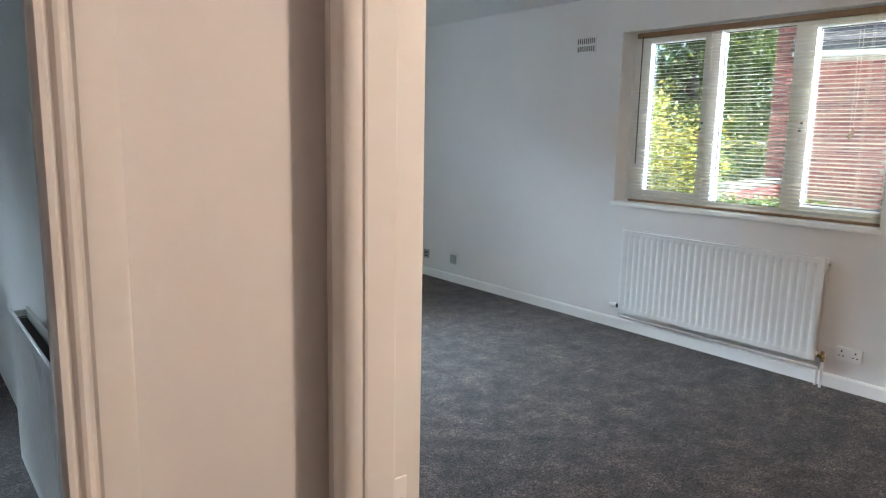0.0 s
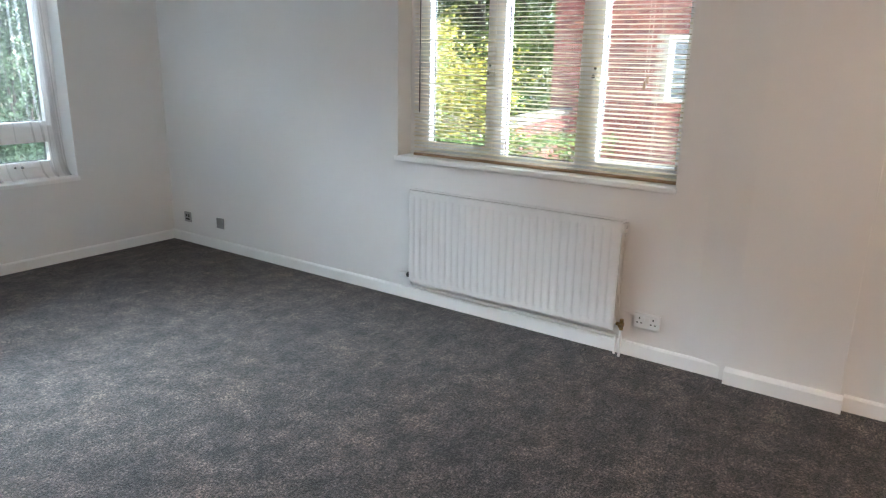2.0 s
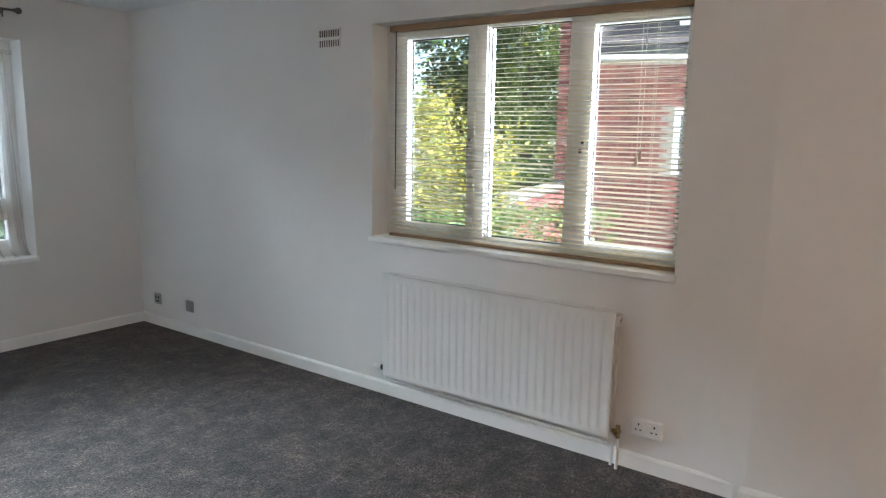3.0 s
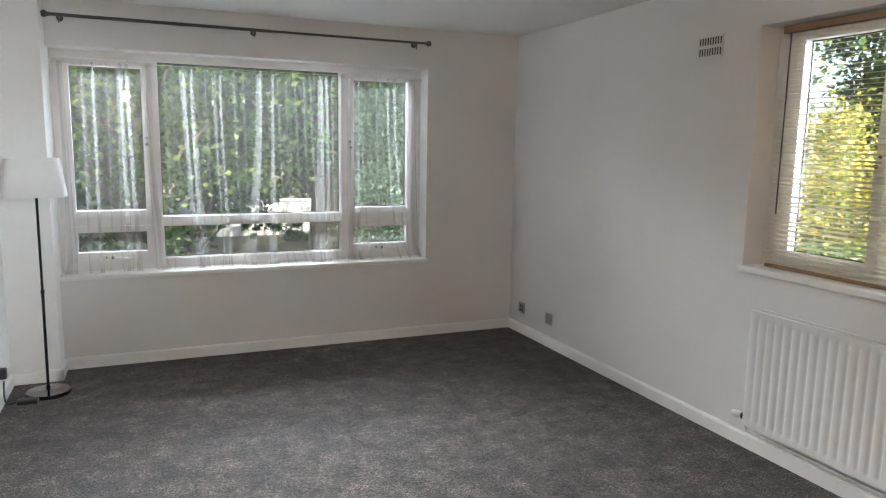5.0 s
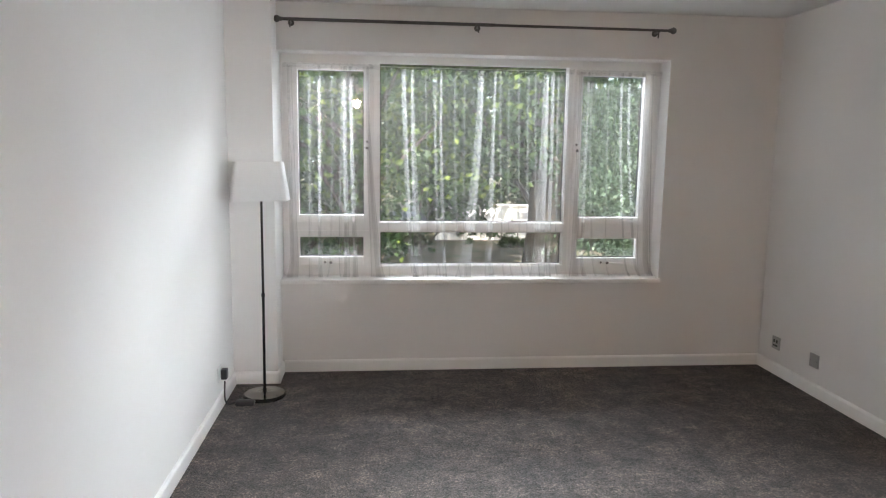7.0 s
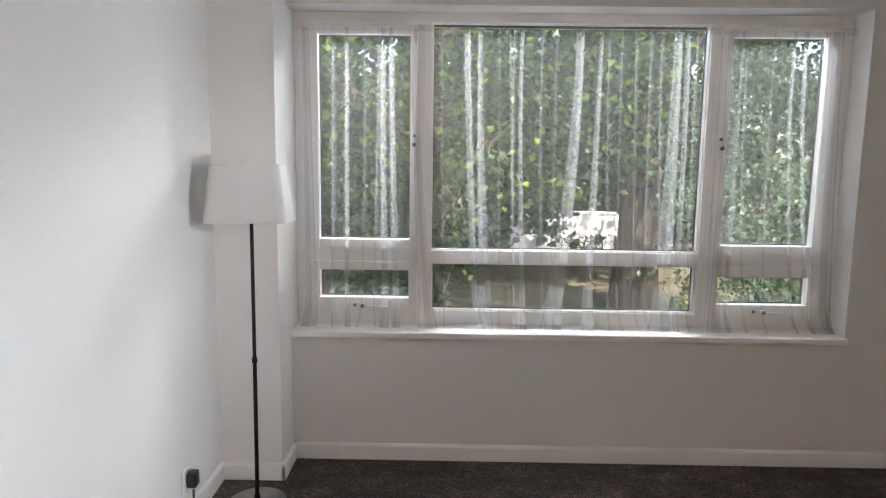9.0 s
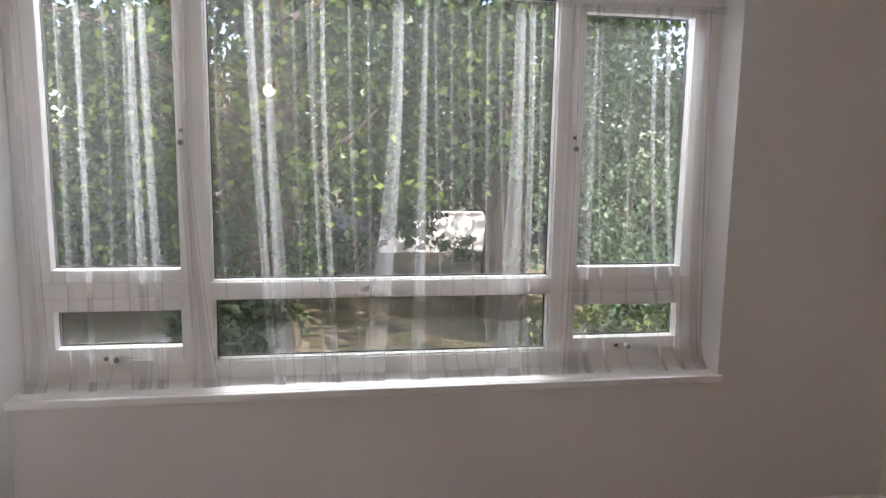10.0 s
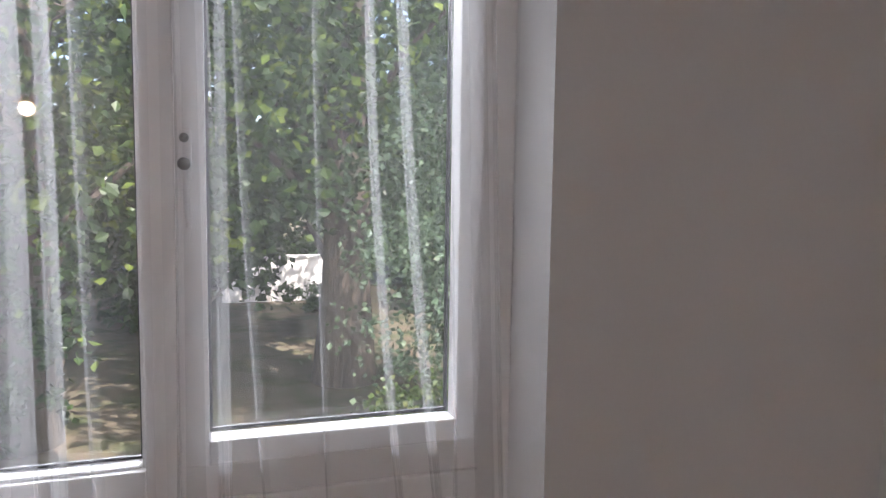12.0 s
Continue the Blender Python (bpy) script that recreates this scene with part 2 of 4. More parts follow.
M_LEAF_DEEP = leaf_material("deep_leaves", (0.018, 0.04, 0.016), (0.04, 0.08, 0.03), (0.075, 0.13, 0.045))
M_LEAF_GOLD = leaf_material("golden_leaves", (0.08, 0.11, 0.025), (0.25, 0.22, 0.035), (0.48, 0.37, 0.06))
M_LEAF_GREY = leaf_material("grey_green_needles", (0.05, 0.08, 0.045), (0.09, 0.14, 0.08), (0.16, 0.21, 0.13))
M_HEDGE = leaf_material("hedge_leaves", (0.035, 0.06, 0.015), (0.08, 0.12, 0.03), (0.22, 0.24, 0.06))
M_AMBER = surface("amber_glass_shade", (0.75, 0.42, 0.16), (0.8, 0.48, 0.2), 0.4, bump=0.0)


# ---- mesh helpers ----
def box(bm, x0, x1, y0, y1, z0, z1, bevel=0.0):
    m = Matrix.LocRotScale(((x0 + x1) / 2, (y0 + y1) / 2, (z0 + z1) / 2), None, (abs(x1 - x0), abs(y1 - y0), abs(z1 - z0)))
    made = bmesh.ops.create_cube(bm, size=1.0, matrix=m)
    if bevel:
        edges = {e for v in made["verts"] for e in v.link_edges}
        bmesh.ops.bevel(bm, geom=list(edges), offset=bevel, segments=2, affect="EDGES", profile=0.6)


def rod(bm, a, b, r1, r2=None, sides=12, caps=True):
    a, b = Vector(a), Vector(b)
    d = b - a
    m = Matrix.Translation((a + b) / 2) @ d.to_track_quat("Z", "Y").to_matrix().to_4x4()
    bmesh.ops.create_cone(bm, cap_ends=caps, segments=sides, radius1=r1, radius2=r1 if r2 is None else r2, depth=d.length, matrix=m)


def ball(bm, c, r, squash=(1, 1, 1), u=14, v=9):
    bmesh.ops.create_uvsphere(bm, u_segments=u, v_segments=v, radius=r, matrix=Matrix.LocRotScale(c, None, squash))


def turned(bm, profile, centre=(0, 0, 0), sides=32):
    """A turned shape from (radius, height) pairs."""
    rings = []
    for r, z in profile:
        rings.append([bm.verts.new((centre[0] + r * math.cos(2 * math.pi * i / sides), centre[1] + r * math.sin(2 * math.pi * i / sides), centre[2] + z)) for i in range(sides)])
    for a, b in zip(rings, rings[1:]):
        for i in range(sides):
            bm.faces.new((a[i], a[(i + 1) % sides], b[(i + 1) % sides], b[i]))
    for ring, flip in ((rings[0], True), (rings[-1], False)):
        if profile[0 if flip else -1][0] > 1e-4:
            bm.faces.new(ring[::-1] if flip else ring)


def cable(bm, points, r, sides=8, steps=10):
    """A smooth tube through the points."""
    pts = [Vector(p) for p in points]
    line = []
    for i in range(len(pts) - 1):
        p0, p1, p2, p3 = pts[max(i - 1, 0)], pts[i], pts[i + 1], pts[min(i + 2, len(pts) - 1)]
        for k in range(steps):
            t = k / steps
            line.append(0.5 * (2 * p1 + (p2 - p0) * t + (2 * p0 - 5 * p1 + 4 * p2 - p3) * t * t + (3 * p1 - p0 - 3 * p2 + p3) * t ** 3))
    line.append(pts[-1])
    rings = []
    for i, p in enumerate(line):
        d = (line[min(i + 1, len(line) - 1)] - line[max(i - 1, 0)]).normalized()
        q = d.to_track_quat("Z", "Y")
        rings.append([bm.verts.new(p + q @ Vector((r * math.cos(2 * math.pi * k / sides), r * math.sin(2 * math.pi * k / sides), 0))) for k in range(sides)])
    for a, b in zip(rings, rings[1:]):
        for k in range(sides):
            bm.faces.new((a[k], a[(k + 1) % sides], b[(k + 1) % sides], b[k]))


def extruded(bm, profile, along, length):
    """A closed (u, v) profile drawn out along x or y, from 0 to length."""
    put = (lambda u, v, s: (s, u, v)) if along == "x" else (lambda u, v, s: (u, s, v))
    a = [bm.verts.new(put(u, v, 0)) for u, v in profile]
    b = [bm.verts.new(put(u, v, length)) for u, v in profile]
    n = len(profile)
    for i in range(n):
        bm.faces.new((a[i], a[(i + 1) % n], b[(i + 1) % n], b[i]))
    bm.faces.new(a[::-1])
    bm.faces.new(b)
    bmesh.ops.recalc_face_normals(bm, faces=bm.faces)


def part(name, bm, material, parent=None, label="", smooth=False):
    me = bpy.data.meshes.new(name)
    bmesh.ops.recalc_face_normals(bm, faces=bm.faces)
    bm.to_mesh(me)
    bm.free()
    me.materials.append(material)
    if smooth:
        for f in me.polygons:
            f.use_smooth = True
        me.set_sharp_from_angle(angle=radians(40))
    ob = new(name, me)
    ob.parent = parent
    if label:
        tagged(ob, label)
    return ob


def thing(name, place, label, category, group="", kind="", turn=0.0):
    ob = new(name)
    ob.empty_display_size = 0.1
    ob.matrix_world = pose(*place, 0, 0, turn)
    return tagged(ob, label, category, group, kind)


def shared(name, me, parent, place, turn=(0, 0, 0)):
    """One more piece on a mesh that alike pieces share."""
    ob = new(name, me)
    ob.parent = parent
    ob.matrix_local = pose(*place, *turn)
    return ob


def mesh_of(name, bm, material, smooth=False):
    me = bpy.data.meshes.new(name)
    bmesh.ops.recalc_face_normals(bm, faces=bm.faces)
    bm.to_mesh(me)
    bm.free()
    me.materials.append(material)
    if smooth:
        for f in me.polygons:
            f.use_smooth = True
        me.set_sharp_from_angle(angle=radians(40))
    return me


def setting(name, bm, material, label, category, smooth=False):
    return tagged(part(name, bm, material, None, "", smooth), label, category, kind="structure")


# ---- the room: walls, floor, ceiling ----
E, N, W, S = 4.34, 5.93, 0.69, -1.9          # faces of the living room
H = 2.41
bm = bmesh.new()
box(bm, -2.8, 4.62, -2.1, 6.23, -0.14, 0.0)
setting("floor", bm, M_CARPET, "dark grey cut-pile carpet with brushed marks", "floor")
bm = bmesh.new()
box(bm, -2.8, 4.62, -2.1, 6.23, H, 2.62)
setting("ceiling", bm, M_CEIL, "plain matt white plaster ceiling", "ceiling")

# east wall with the blind window, and the shallow pilaster
EY0, EY1, EZ0, EZ1 = 1.69, 3.463, 0.925, 2.14
bm = bmesh.new()
box(bm, E, 4.62, -2.1, EY0, 0, H)
box(bm, E, 4.62, EY1, 6.23, 0, H)
box(bm, E, 4.62, EY0, EY1, 0, EZ0)
box(bm, E, 4.62, EY0, EY1, EZ1, H)
pier = [(E, 0.83), (4.318, 0.83), (4.318, 1.322), (4.328, 1.40), (E, 1.52)]
for lo, hi in zip(pier, pier[1:] + pier[:1]):
    bm.faces.new([bm.verts.new((lo[0], lo[1], 0)), bm.verts.new((hi[0], hi[1], 0)), bm.verts.new((hi[0], hi[1], H)), bm.verts.new((lo[0], lo[1], H))])
setting("wall_east", bm, M_WALL, "white painted plaster wall with a shallow pilaster", "wall")

# north wall with the wide window
NX0, NX1, NZ0, NZ1 = 0.965, 3.557, 0.60, 2.115
bm = bmesh.new()
box(bm, 0.575, NX0, N, 6.23, 0, H)
box(bm, NX1, E, N, 6.23, 0, H)
box(bm, NX0, NX1, N, 6.23, 0, NZ0)
box(bm, NX0, NX1, N, 6.23, NZ1, H)
box(bm, NX0, NX1 + 0.012, N - 0.008, N, NZ1, 2.36)
box(bm, W, NX0, 5.70, N, 0, H)
setting("wall_north", bm, M_WALL, "white painted plaster wall with a corner pier", "wall")

# west wall with the doorway, and the south wall
DY0, DY1, DZ = 0.10, 0.971, 2.03
bm = bmesh.new()
box(bm, 0.575, W, -2.1, DY0 - 0.03, 0, H)
box(bm, 0.575, W, DY1 + 0.03, N, 0, H)
box(bm, 0.575, W, DY0 - 0.03, DY1 + 0.03, DZ + 0.03, H)
setting("wall_west", bm, M_WALL, "white painted plaster partition wall with a doorway", "wall")
bm = bmesh.new()
box(bm, W, E, -2.1, S, 0, H)
setting("wall_south", bm, M_WALL, "plain white painted plaster wall", "wall")

# lobby and the bedroom beyond it
bm = bmesh.new()
box(bm, 0.303, 0.575, 1.0, 1.10, 0, H)
box(bm, -0.48, 0.303, 1.0, 1.10, 2.06, H)
box(bm, -1.3, -0.48, 1.0, 1.10, 0, H)
setting("wall_lobby_north", bm, M_WALL, "cream painted lobby wall beside the bedroom doorway", "wall")
bm = bmesh.new()
box(bm, -1.3, -1.2, -1.0, 1.0, 0, H)
box(bm, -1.2, 0.575, -1.1, -1.0, 0, H)
setting("wall_lobby_west", bm, M_WALL, "plain painted lobby wall", "wall")
bm = bmesh.new()
box(bm, -2.8, -2.65, 1.10, 6.23, 0, H)
box(bm, -2.8, -1.3, 1.0, 1.10, 0, H)
box(bm, -2.65, -1.9, 5.93, 6.23, 0, H)
box(bm, -0.4, 0.575, 5.93, 6.23, 0, H)
box(bm, -1.9, -0.4, 5.93, 6.23, 0, 0.7)
box(bm, -1.9, -0.4, 5.93, 6.23, 2.1, H)
setting("wall_bedroom", bm, M_WALL, "pale painted bedroom walls with a window", "wall")
# unseen block over the flat, its height set to shade the north garden
bm = bmesh.new()
box(bm, -2.8, 4.62, -2.1, 6.23, 2.62, 8.6)
setting("wall_upper_storey", bm, M_MORTAR, "unseen plain masonry block above the flat, sized to shade the garden", "wall")


def skirting(bm, a, b, face, h=0.079, d=0.016):
    """A board along a wall from a to b; face: 'E', 'N', 'W' or a plane with its side."""
    axis, plane, sign = face
    prof = [(0, 0), (sign * d, 0), (sign * d, h - 0.012), (sign * d * 0.6, h - 0.003), (0, h)]
    sub = bmesh.new()
    if axis == "x":
        extruded(sub, [(plane + u, v) for u, v in prof], "y", b - a)
        bmesh.ops.translate(sub, verts=sub.verts, vec=(0, a, 0))
    else:
        extruded(sub, [(plane + u, v) for u, v in prof], "x", b - a)
        bmesh.ops.translate(sub, verts=sub.verts, vec=(a, 0, 0))
    me = bpy.data.meshes.new("tmp")
    sub.to_mesh(me)
    sub.free()
    bm.from_mesh(me)
    bpy.data.meshes.remove(me)


bm = bmesh.new()
skirting(bm, 1.338, N - 0.016, ("x", E, -1))
skirting(bm, 0.814, 1.338, ("x", 4.318, -1), d=0.04)
skirting(bm, S, 0.814, ("x", E, -1))
setting("baseboard_east", bm, M_TRIM, "white painted wooden skirting board", "baseboard")
bm = bmesh.new()
skirting(bm, NX0 + 0.016, E, ("y", N, -1))
skirting(bm, W + 0.016, NX0 + 0.016, ("y", 5.70, -1))
skirting(bm, 5.684, N - 0.016, ("x", NX0, 1))
setting("baseboard_north", bm, M_TRIM, "white painted wooden skirting board", "baseboard")
bm = bmesh.new()
skirting(bm, 1.003, 5.70, ("x", W, 1))
skirting(bm, S, -0.05, ("x", W, 1))
setting("baseboard_west", bm, M_TRIM, "white painted wooden skirting board", "baseboard")


# ---- doorway ----
def casing(bm, u0, u1, w0, z1, put):
    """Moulded upright of a door surround: profile across u, proud by w."""
    n = [(0.0, 0.0), (0.0, 0.35), (0.10, 0.55), (0.16, 0.35), (0.24, 0.55), (0.42, 0.85), (0.55, 1.0), (0.85, 1.0), (0.93, 0.85), (1.0, 0.45), (1.0, 0.0)]
    lo = [bm.verts.new(put(u0 + (u1 - u0) * a, w0 * b, 0)) for a, b in n]
    hi = [bm.verts.new(put(u0 + (u1 - u0) * a, w0 * b, z1)) for a, b in n]
    k = len(n)
    for i in range(k):
        bm.faces.new((lo[i], lo[(i + 1) % k], hi[(i + 1) % k], hi[i]))
    bm.faces.new(lo[::-1])
    bm.faces.new(hi)


def moulded(bm, profile, z1, put):
    """An upright board with a moulded section of (across, proud) pairs."""
    lo = [bm.verts.new(put(u, w, 0)) for u, w in profile]
    hi = [bm.verts.new(put(u, w, z1)) for u, w in profile]
    k = len(profile)
    for i in range(k):
        bm.faces.new((lo[i], lo[(i + 1) % k], hi[(i + 1) % k], hi[i]))
    bm.faces.new(lo[::-1])
    bm.faces.new(hi)


door = thing("door_1", (0.635, 0.5, 0), "cream gloss painted door frame around an open doorway", "door frame", kind="structure")
bm = bmesh.new()
box(bm, -0.060, 0.058, DY1 - 0.5, DY1 + 0.03 - 0.5, 0, DZ + 0.03, 0.002)
part("jamb", bm, M_GLOSS, door)
bm = bmesh.new()
box(bm, -0.060, 0.058, DY0 - 0.03 - 0.5, DY0 - 0.5, 0, DZ + 0.03, 0.002)
part("jamb", bm, M_GLOSS, door)
bm = bmesh.new()
box(bm, -0.060, 0.058, DY0 - 0.5, DY1 - 0.5, DZ, DZ + 0.03)
part("head", bm, M_GLOSS, door)
bm = bmesh.new()
box(bm, -0.058, -0.012, DY1 - 0.543, DY1 - 0.5, 0, DZ, 0.004)
part("door_stop", bm, M_GLOSS, door)
bm = bmesh.new()
casing(bm, DY1 - 0.5 + 0.026, DY1 - 0.541, 0.022, 2.09, lambda u, w, z: (-0.060 - w, u, z))
part("architrave", bm, M_GLOSS, door, smooth=True)
bm = bmesh.new()
casing(bm, DY0 - 0.5 - 0.075, DY0 - 0.5, 0.022, 2.09, lambda u, w, z: (-0.060 - w, u, z))
part("architrave", bm, M_GLOSS, door, smooth=True)
bm = bmesh.new()
box(bm, -0.078, -0.06, DY0 - 0.575, DY1 - 0.474, DZ + 0.001, DZ + 0.07, 0.004)
part("architrave_head", bm, M_GLOSS, door)
bm = bmesh.new()
box(bm, 0.0, 0.034, DY1 - 0.5025, DY1 - 0.5, 0.885, 0.96, 0.0008)
plate = part("strike_plate", bm, M_TRIM, door, "painted-over strike plate")
bm = bmesh.new()
box(bm, 0.012, 0.026, DY1 - 0.5035, DY1 - 0.5024, 0.90, 0.93)
part("latch_hole", bm, M_DARK, plate)

door2 = thing("door_2", (-0.1115, 1.05, 0), "cream gloss painted bedroom door frame", "door frame", kind="structure")
bm = bmesh.new()
box(bm, 0.397, 0.415, -0.052, 0.052, 0, 2.06, 0.003)
part("jamb", bm, M_GLOSS, door2)
bm = bmesh.new()
box(bm, -0.41, -0.375, -0.052, 0.052, 0, 2.06, 0.003)
part("jamb", bm, M_GLOSS, door2)
bm = bmesh.new()
box(bm, -0.375, 0.38, -0.052, 0.052, 2.03, 2.06)
part("head", bm, M_GLOSS, door2)
bm = bmesh.new()
moulded(bm, [(0.448, 0.0), (0.448, 0.017), (0.444, 0.020), (0.412, 0.021), (0.409, 0.017), (0.406, 0.0165), (0.403, 0.022), (0.399, 0.025), (0.395, 0.024), (0.392, 0.018), (0.389, 0.0175), (0.386, 0.021), (0.381, 0.0215), (0.377, 0.016), (0.376, 0.008), (0.376, 0.0)], 2.10, lambda u, w, z: (u, -0.052 - w, z))
part("architrave", bm, M_GLOSS, door2, smooth=True)
bm = bmesh.new()
casing(bm, -0.45, -0.38, 0.024, 2.10, lambda u, w, z: (u, -0.052 - w, z))
part("architrave", bm, M_GLOSS, door2, smooth=True)


# ---- windows ----
def ring_frame(bm, put, u0, u1, v0, v1, wl, wr, wb, wt, d0, d1, bevel=0.004):
    """Four bars round an opening: u across, v up, d through the wall."""
    def bar(a, b, c, d):
        p, q = put(a, c, d0), put(b, d, d1)
        lo = [min(i, j) for i, j in zip(p, q)]
        hi = [max(i, j) for i, j in zip(p, q)]
        box(bm, lo[0], hi[0], lo[1], hi[1], lo[2], hi[2], bevel)
    bar(u0, u0 + wl, v0, v1)
    bar(u1 - wr, u1, v0, v1)
    bar(u0 + wl, u1 - wr, v0, v0 + wb)
    bar(u0 + wl, u1 - wr, v1 - wt, v1)


def window_bar(name, win, put, u0, u1, v0, v1, d0, d1, material=None, bevel=0.003, label=""):
    bm = bmesh.new()
    p, q = put(u0, v0, d0), put(u1, v1, d1)
    lo = [min(i, j) for i, j in zip(p, q)]
    hi = [max(i, j) for i, j in zip(p, q)]
    box(bm, lo[0], hi[0], lo[1], hi[1], lo[2], hi[2], bevel)
    return part(name, bm, material or M_FRAME, win, label)


def light(win, put, glass, sash, d_sash, d_glass):
    """One glazed light: its sash (or fixed beads) and its pane. glass, sash: (u0, u1, v0, v1)."""
    g, s = glass, sash
    bm = bmesh.new()
    ring_frame(bm, put, s[0], s[1], s[2], s[3], g[0] - s[0], s[1] - g[1], g[2] - s[2], s[3] - g[3], d_sash, d_sash + 0.05)
    sash_ob = part("sash", bm, M_FRAME, win)
    bm = bmesh.new()
    ring_frame(bm, put, g[0] - 0.001, g[1] + 0.001, g[2] - 0.001, g[3] + 0.001, 0.006, 0.006, 0.006, 0.006, d_glass - 0.012, d_glass - 0.004, 0.0)
    part("gasket", bm, M_BLACK, sash_ob, "thin dark glazing seal")
    bm = bmesh.new()
    p, q = put(g[0], g[2], d_glass - 0.002), put(g[1], g[3], d_glass + 0.002)
    box(bm, *(c for i in range(3) for c in (min(p[i], q[i]), max(p[i], q[i]))))
    part("pane", bm, M_GLASS, sash_ob, "clear glass")
    return sash_ob


def window_lock(sash_ob, put, u, v, d, upright=True):
    bm = bmesh.new()
    if upright:
        p, q = put(u - 0.011, v - 0.055, d - 0.008), put(u + 0.011, v + 0.025, d)
    else:
        p, q = put(u - 0.055, v - 0.011, d - 0.008), put(u + 0.02, v + 0.011, d)
    lo, hi = [min(i, j) for i, j in zip(p, q)], [max(i, j) for i, j in zip(p, q)]
    box(bm, lo[0], hi[0], lo[1], hi[1], lo[2], hi[2], 0.003)
    base = part("fastener", bm, M_PLASTIC, sash_ob, "white window fastener")
    base_d = d - 0.008
    bm = bmesh.new()
    if upright:
        rod(bm, put(u, v - 0.03, base_d), put(u, v - 0.03, base_d - 0.022), 0.009, 0.007)
        rod(bm, put(u, v - 0.03, base_d - 0.018), put(u + 0.006, v - 0.13, base_d - 0.026), 0.006, 0.0045)
    else:
        rod(bm, put(u, v, base_d), put(u, v, base_d - 0.022), 0.009, 0.007)
        rod(bm, put(u - 0.005, v, base_d - 0.018), put(u + 0.12, v - 0.006, base_d - 0.02), 0.005, 0.004)
    part("lever", bm, M_PLASTIC, sash_ob, "white lever", True)
    bm = bmesh.new()
    if upright:
        ball(bm, put(u, v + 0.012, base_d), 0.008, u=10, v=6)
        ball(bm, put(u, v - 0.03, base_d - 0.022), 0.0105, u=10, v=6)
    else:
        ball(bm, put(u - 0.04, v, base_d), 0.008, u=10, v=6)
        ball(bm, put(u, v, base_d - 0.022), 0.0105, u=10, v=6)
    part("screw_cap", bm, M_STEEL, sash_ob, "dark metal screw cap", True)


# north window: a wide fixed light between two opening ones, with low lights under a transom
def pn(u, v, d):
    return (u, d, v)


win = thing("window_1", (0, 0, 0), "wide white-painted window with six lights", "window", kind="structure")
FY = 6.085
window_bar("window_frame", win, pn, NX0, 1.024, NZ0, NZ1, FY, FY + 0.08)
window_bar("window_frame", win, pn, 3.490, NX1, NZ0, NZ1, FY, FY + 0.08)
window_bar("window_frame", win, pn, 1.024, 3.490, NZ0, 0.700, FY, FY + 0.08)
window_bar("window_frame", win, pn, 1.024, 3.490, 2.070, NZ1, FY, FY + 0.08)
window_bar("mullion", win, pn, 1.550, 1.612, 0.700, 2.070, FY - 0.006, FY + 0.08)
window_bar("mullion", win, pn, 2.905, 2.958, 0.700, 2.070, FY - 0.006, FY + 0.08)
window_bar("transom", win, pn, 1.612, 2.905, 0.936, 1.000, FY - 0.004, FY + 0.08)
window_bar("transom", win, pn, 1.024, 1.550, 0.945, 1.005, FY - 0.004, FY + 0.08)
window_bar("transom", win, pn, 2.958, 3.490, 0.940, 1.000, FY - 0.004, FY + 0.08)
l1 = light(win, pn, (1.075, 1.510, 1.052, 2.013), (1.024, 1.550, 1.005, 2.070), FY - 0.012, 6.142)
l2 = light(win, pn, (1.074, 1.506, 0.764, 0.900), (1.024, 1.550, 0.700, 0.945), FY - 0.012, 6.142)
light(win, pn, (1.618, 2.899, 1.005, 2.065), (1.612, 2.905, 1.000, 2.070), FY + 0.01, 6.142)
light(win, pn, (1.622, 2.897, 0.706, 0.931), (1.612, 2.905, 0.700, 0.936), FY + 0.01, 6.142)
l5 = light(win, pn, (3.006, 3.443, 1.043, 2.015), (2.958, 3.490, 1.000, 2.070), FY - 0.012, 6.142)
l6 = light(win, pn, (3.005, 3.441, 0.753, 0.890), (2.958, 3.490, 0.700, 0.940), FY - 0.012, 6.142)
window_lock(l1, pn, 1.532, 1.535, FY - 0.012)
window_lock(l5, pn, 2.974, 1.535, FY - 0.012)
window_lock(l2, pn, 1.285, 0.728, FY - 0.012, False)
window_lock(l6, pn, 3.225, 0.722, FY - 0.012, False)
bm = bmesh.new()
box(bm, NX0 + 0.001, NX1 - 0.001, N - 0.002, FY, NZ0, 0.634)
box(bm, NX0 - 0.008, NX1 + 0.008, N - 0.026, N - 0.001, 0.604, 0.634, 0.006)
part("window_sill", bm, M_TRIM, win, "white gloss sill board")

# east window: three lights
def pe(u, v, d):
    return (d, u, v)


win2 = thing("window_2", (0, 0, 0), "white-painted window with three lights", "window", kind="structure")
FX = 4.475
window_bar("window_frame", win2, pe, 3.385, EY1, EZ0, EZ1, FX, FX + 0.08)
window_bar("window_frame", win2, pe, EY0, 1.712, EZ0, EZ1, FX, FX + 0.08)
window_bar("window_frame", win2, pe, 1.712, 3.385, EZ0, 0.985, FX, FX + 0.08)
window_bar("window_frame", win2, pe, 1.712, 3.385, 2.10, EZ1, FX, FX + 0.08)
window_bar("mullion", win2, pe, 2.780, 2.842, 0.985, 2.10, FX - 0.006, FX + 0.08)
window_bar("mullion", win2, pe, 2.245, 2.305, 0.985, 2.10, FX - 0.006, FX + 0.08)
k1 = light(win2, pe, (2.892, 3.305, 1.032, 2.06), (2.842, 3.385, 0.985, 2.10), FX - 0.012, 4.525)
light(win2, pe, (2.310, 2.775, 0.992, 2.092), (2.305, 2.780, 0.985, 2.10), FX + 0.012, 4.525)
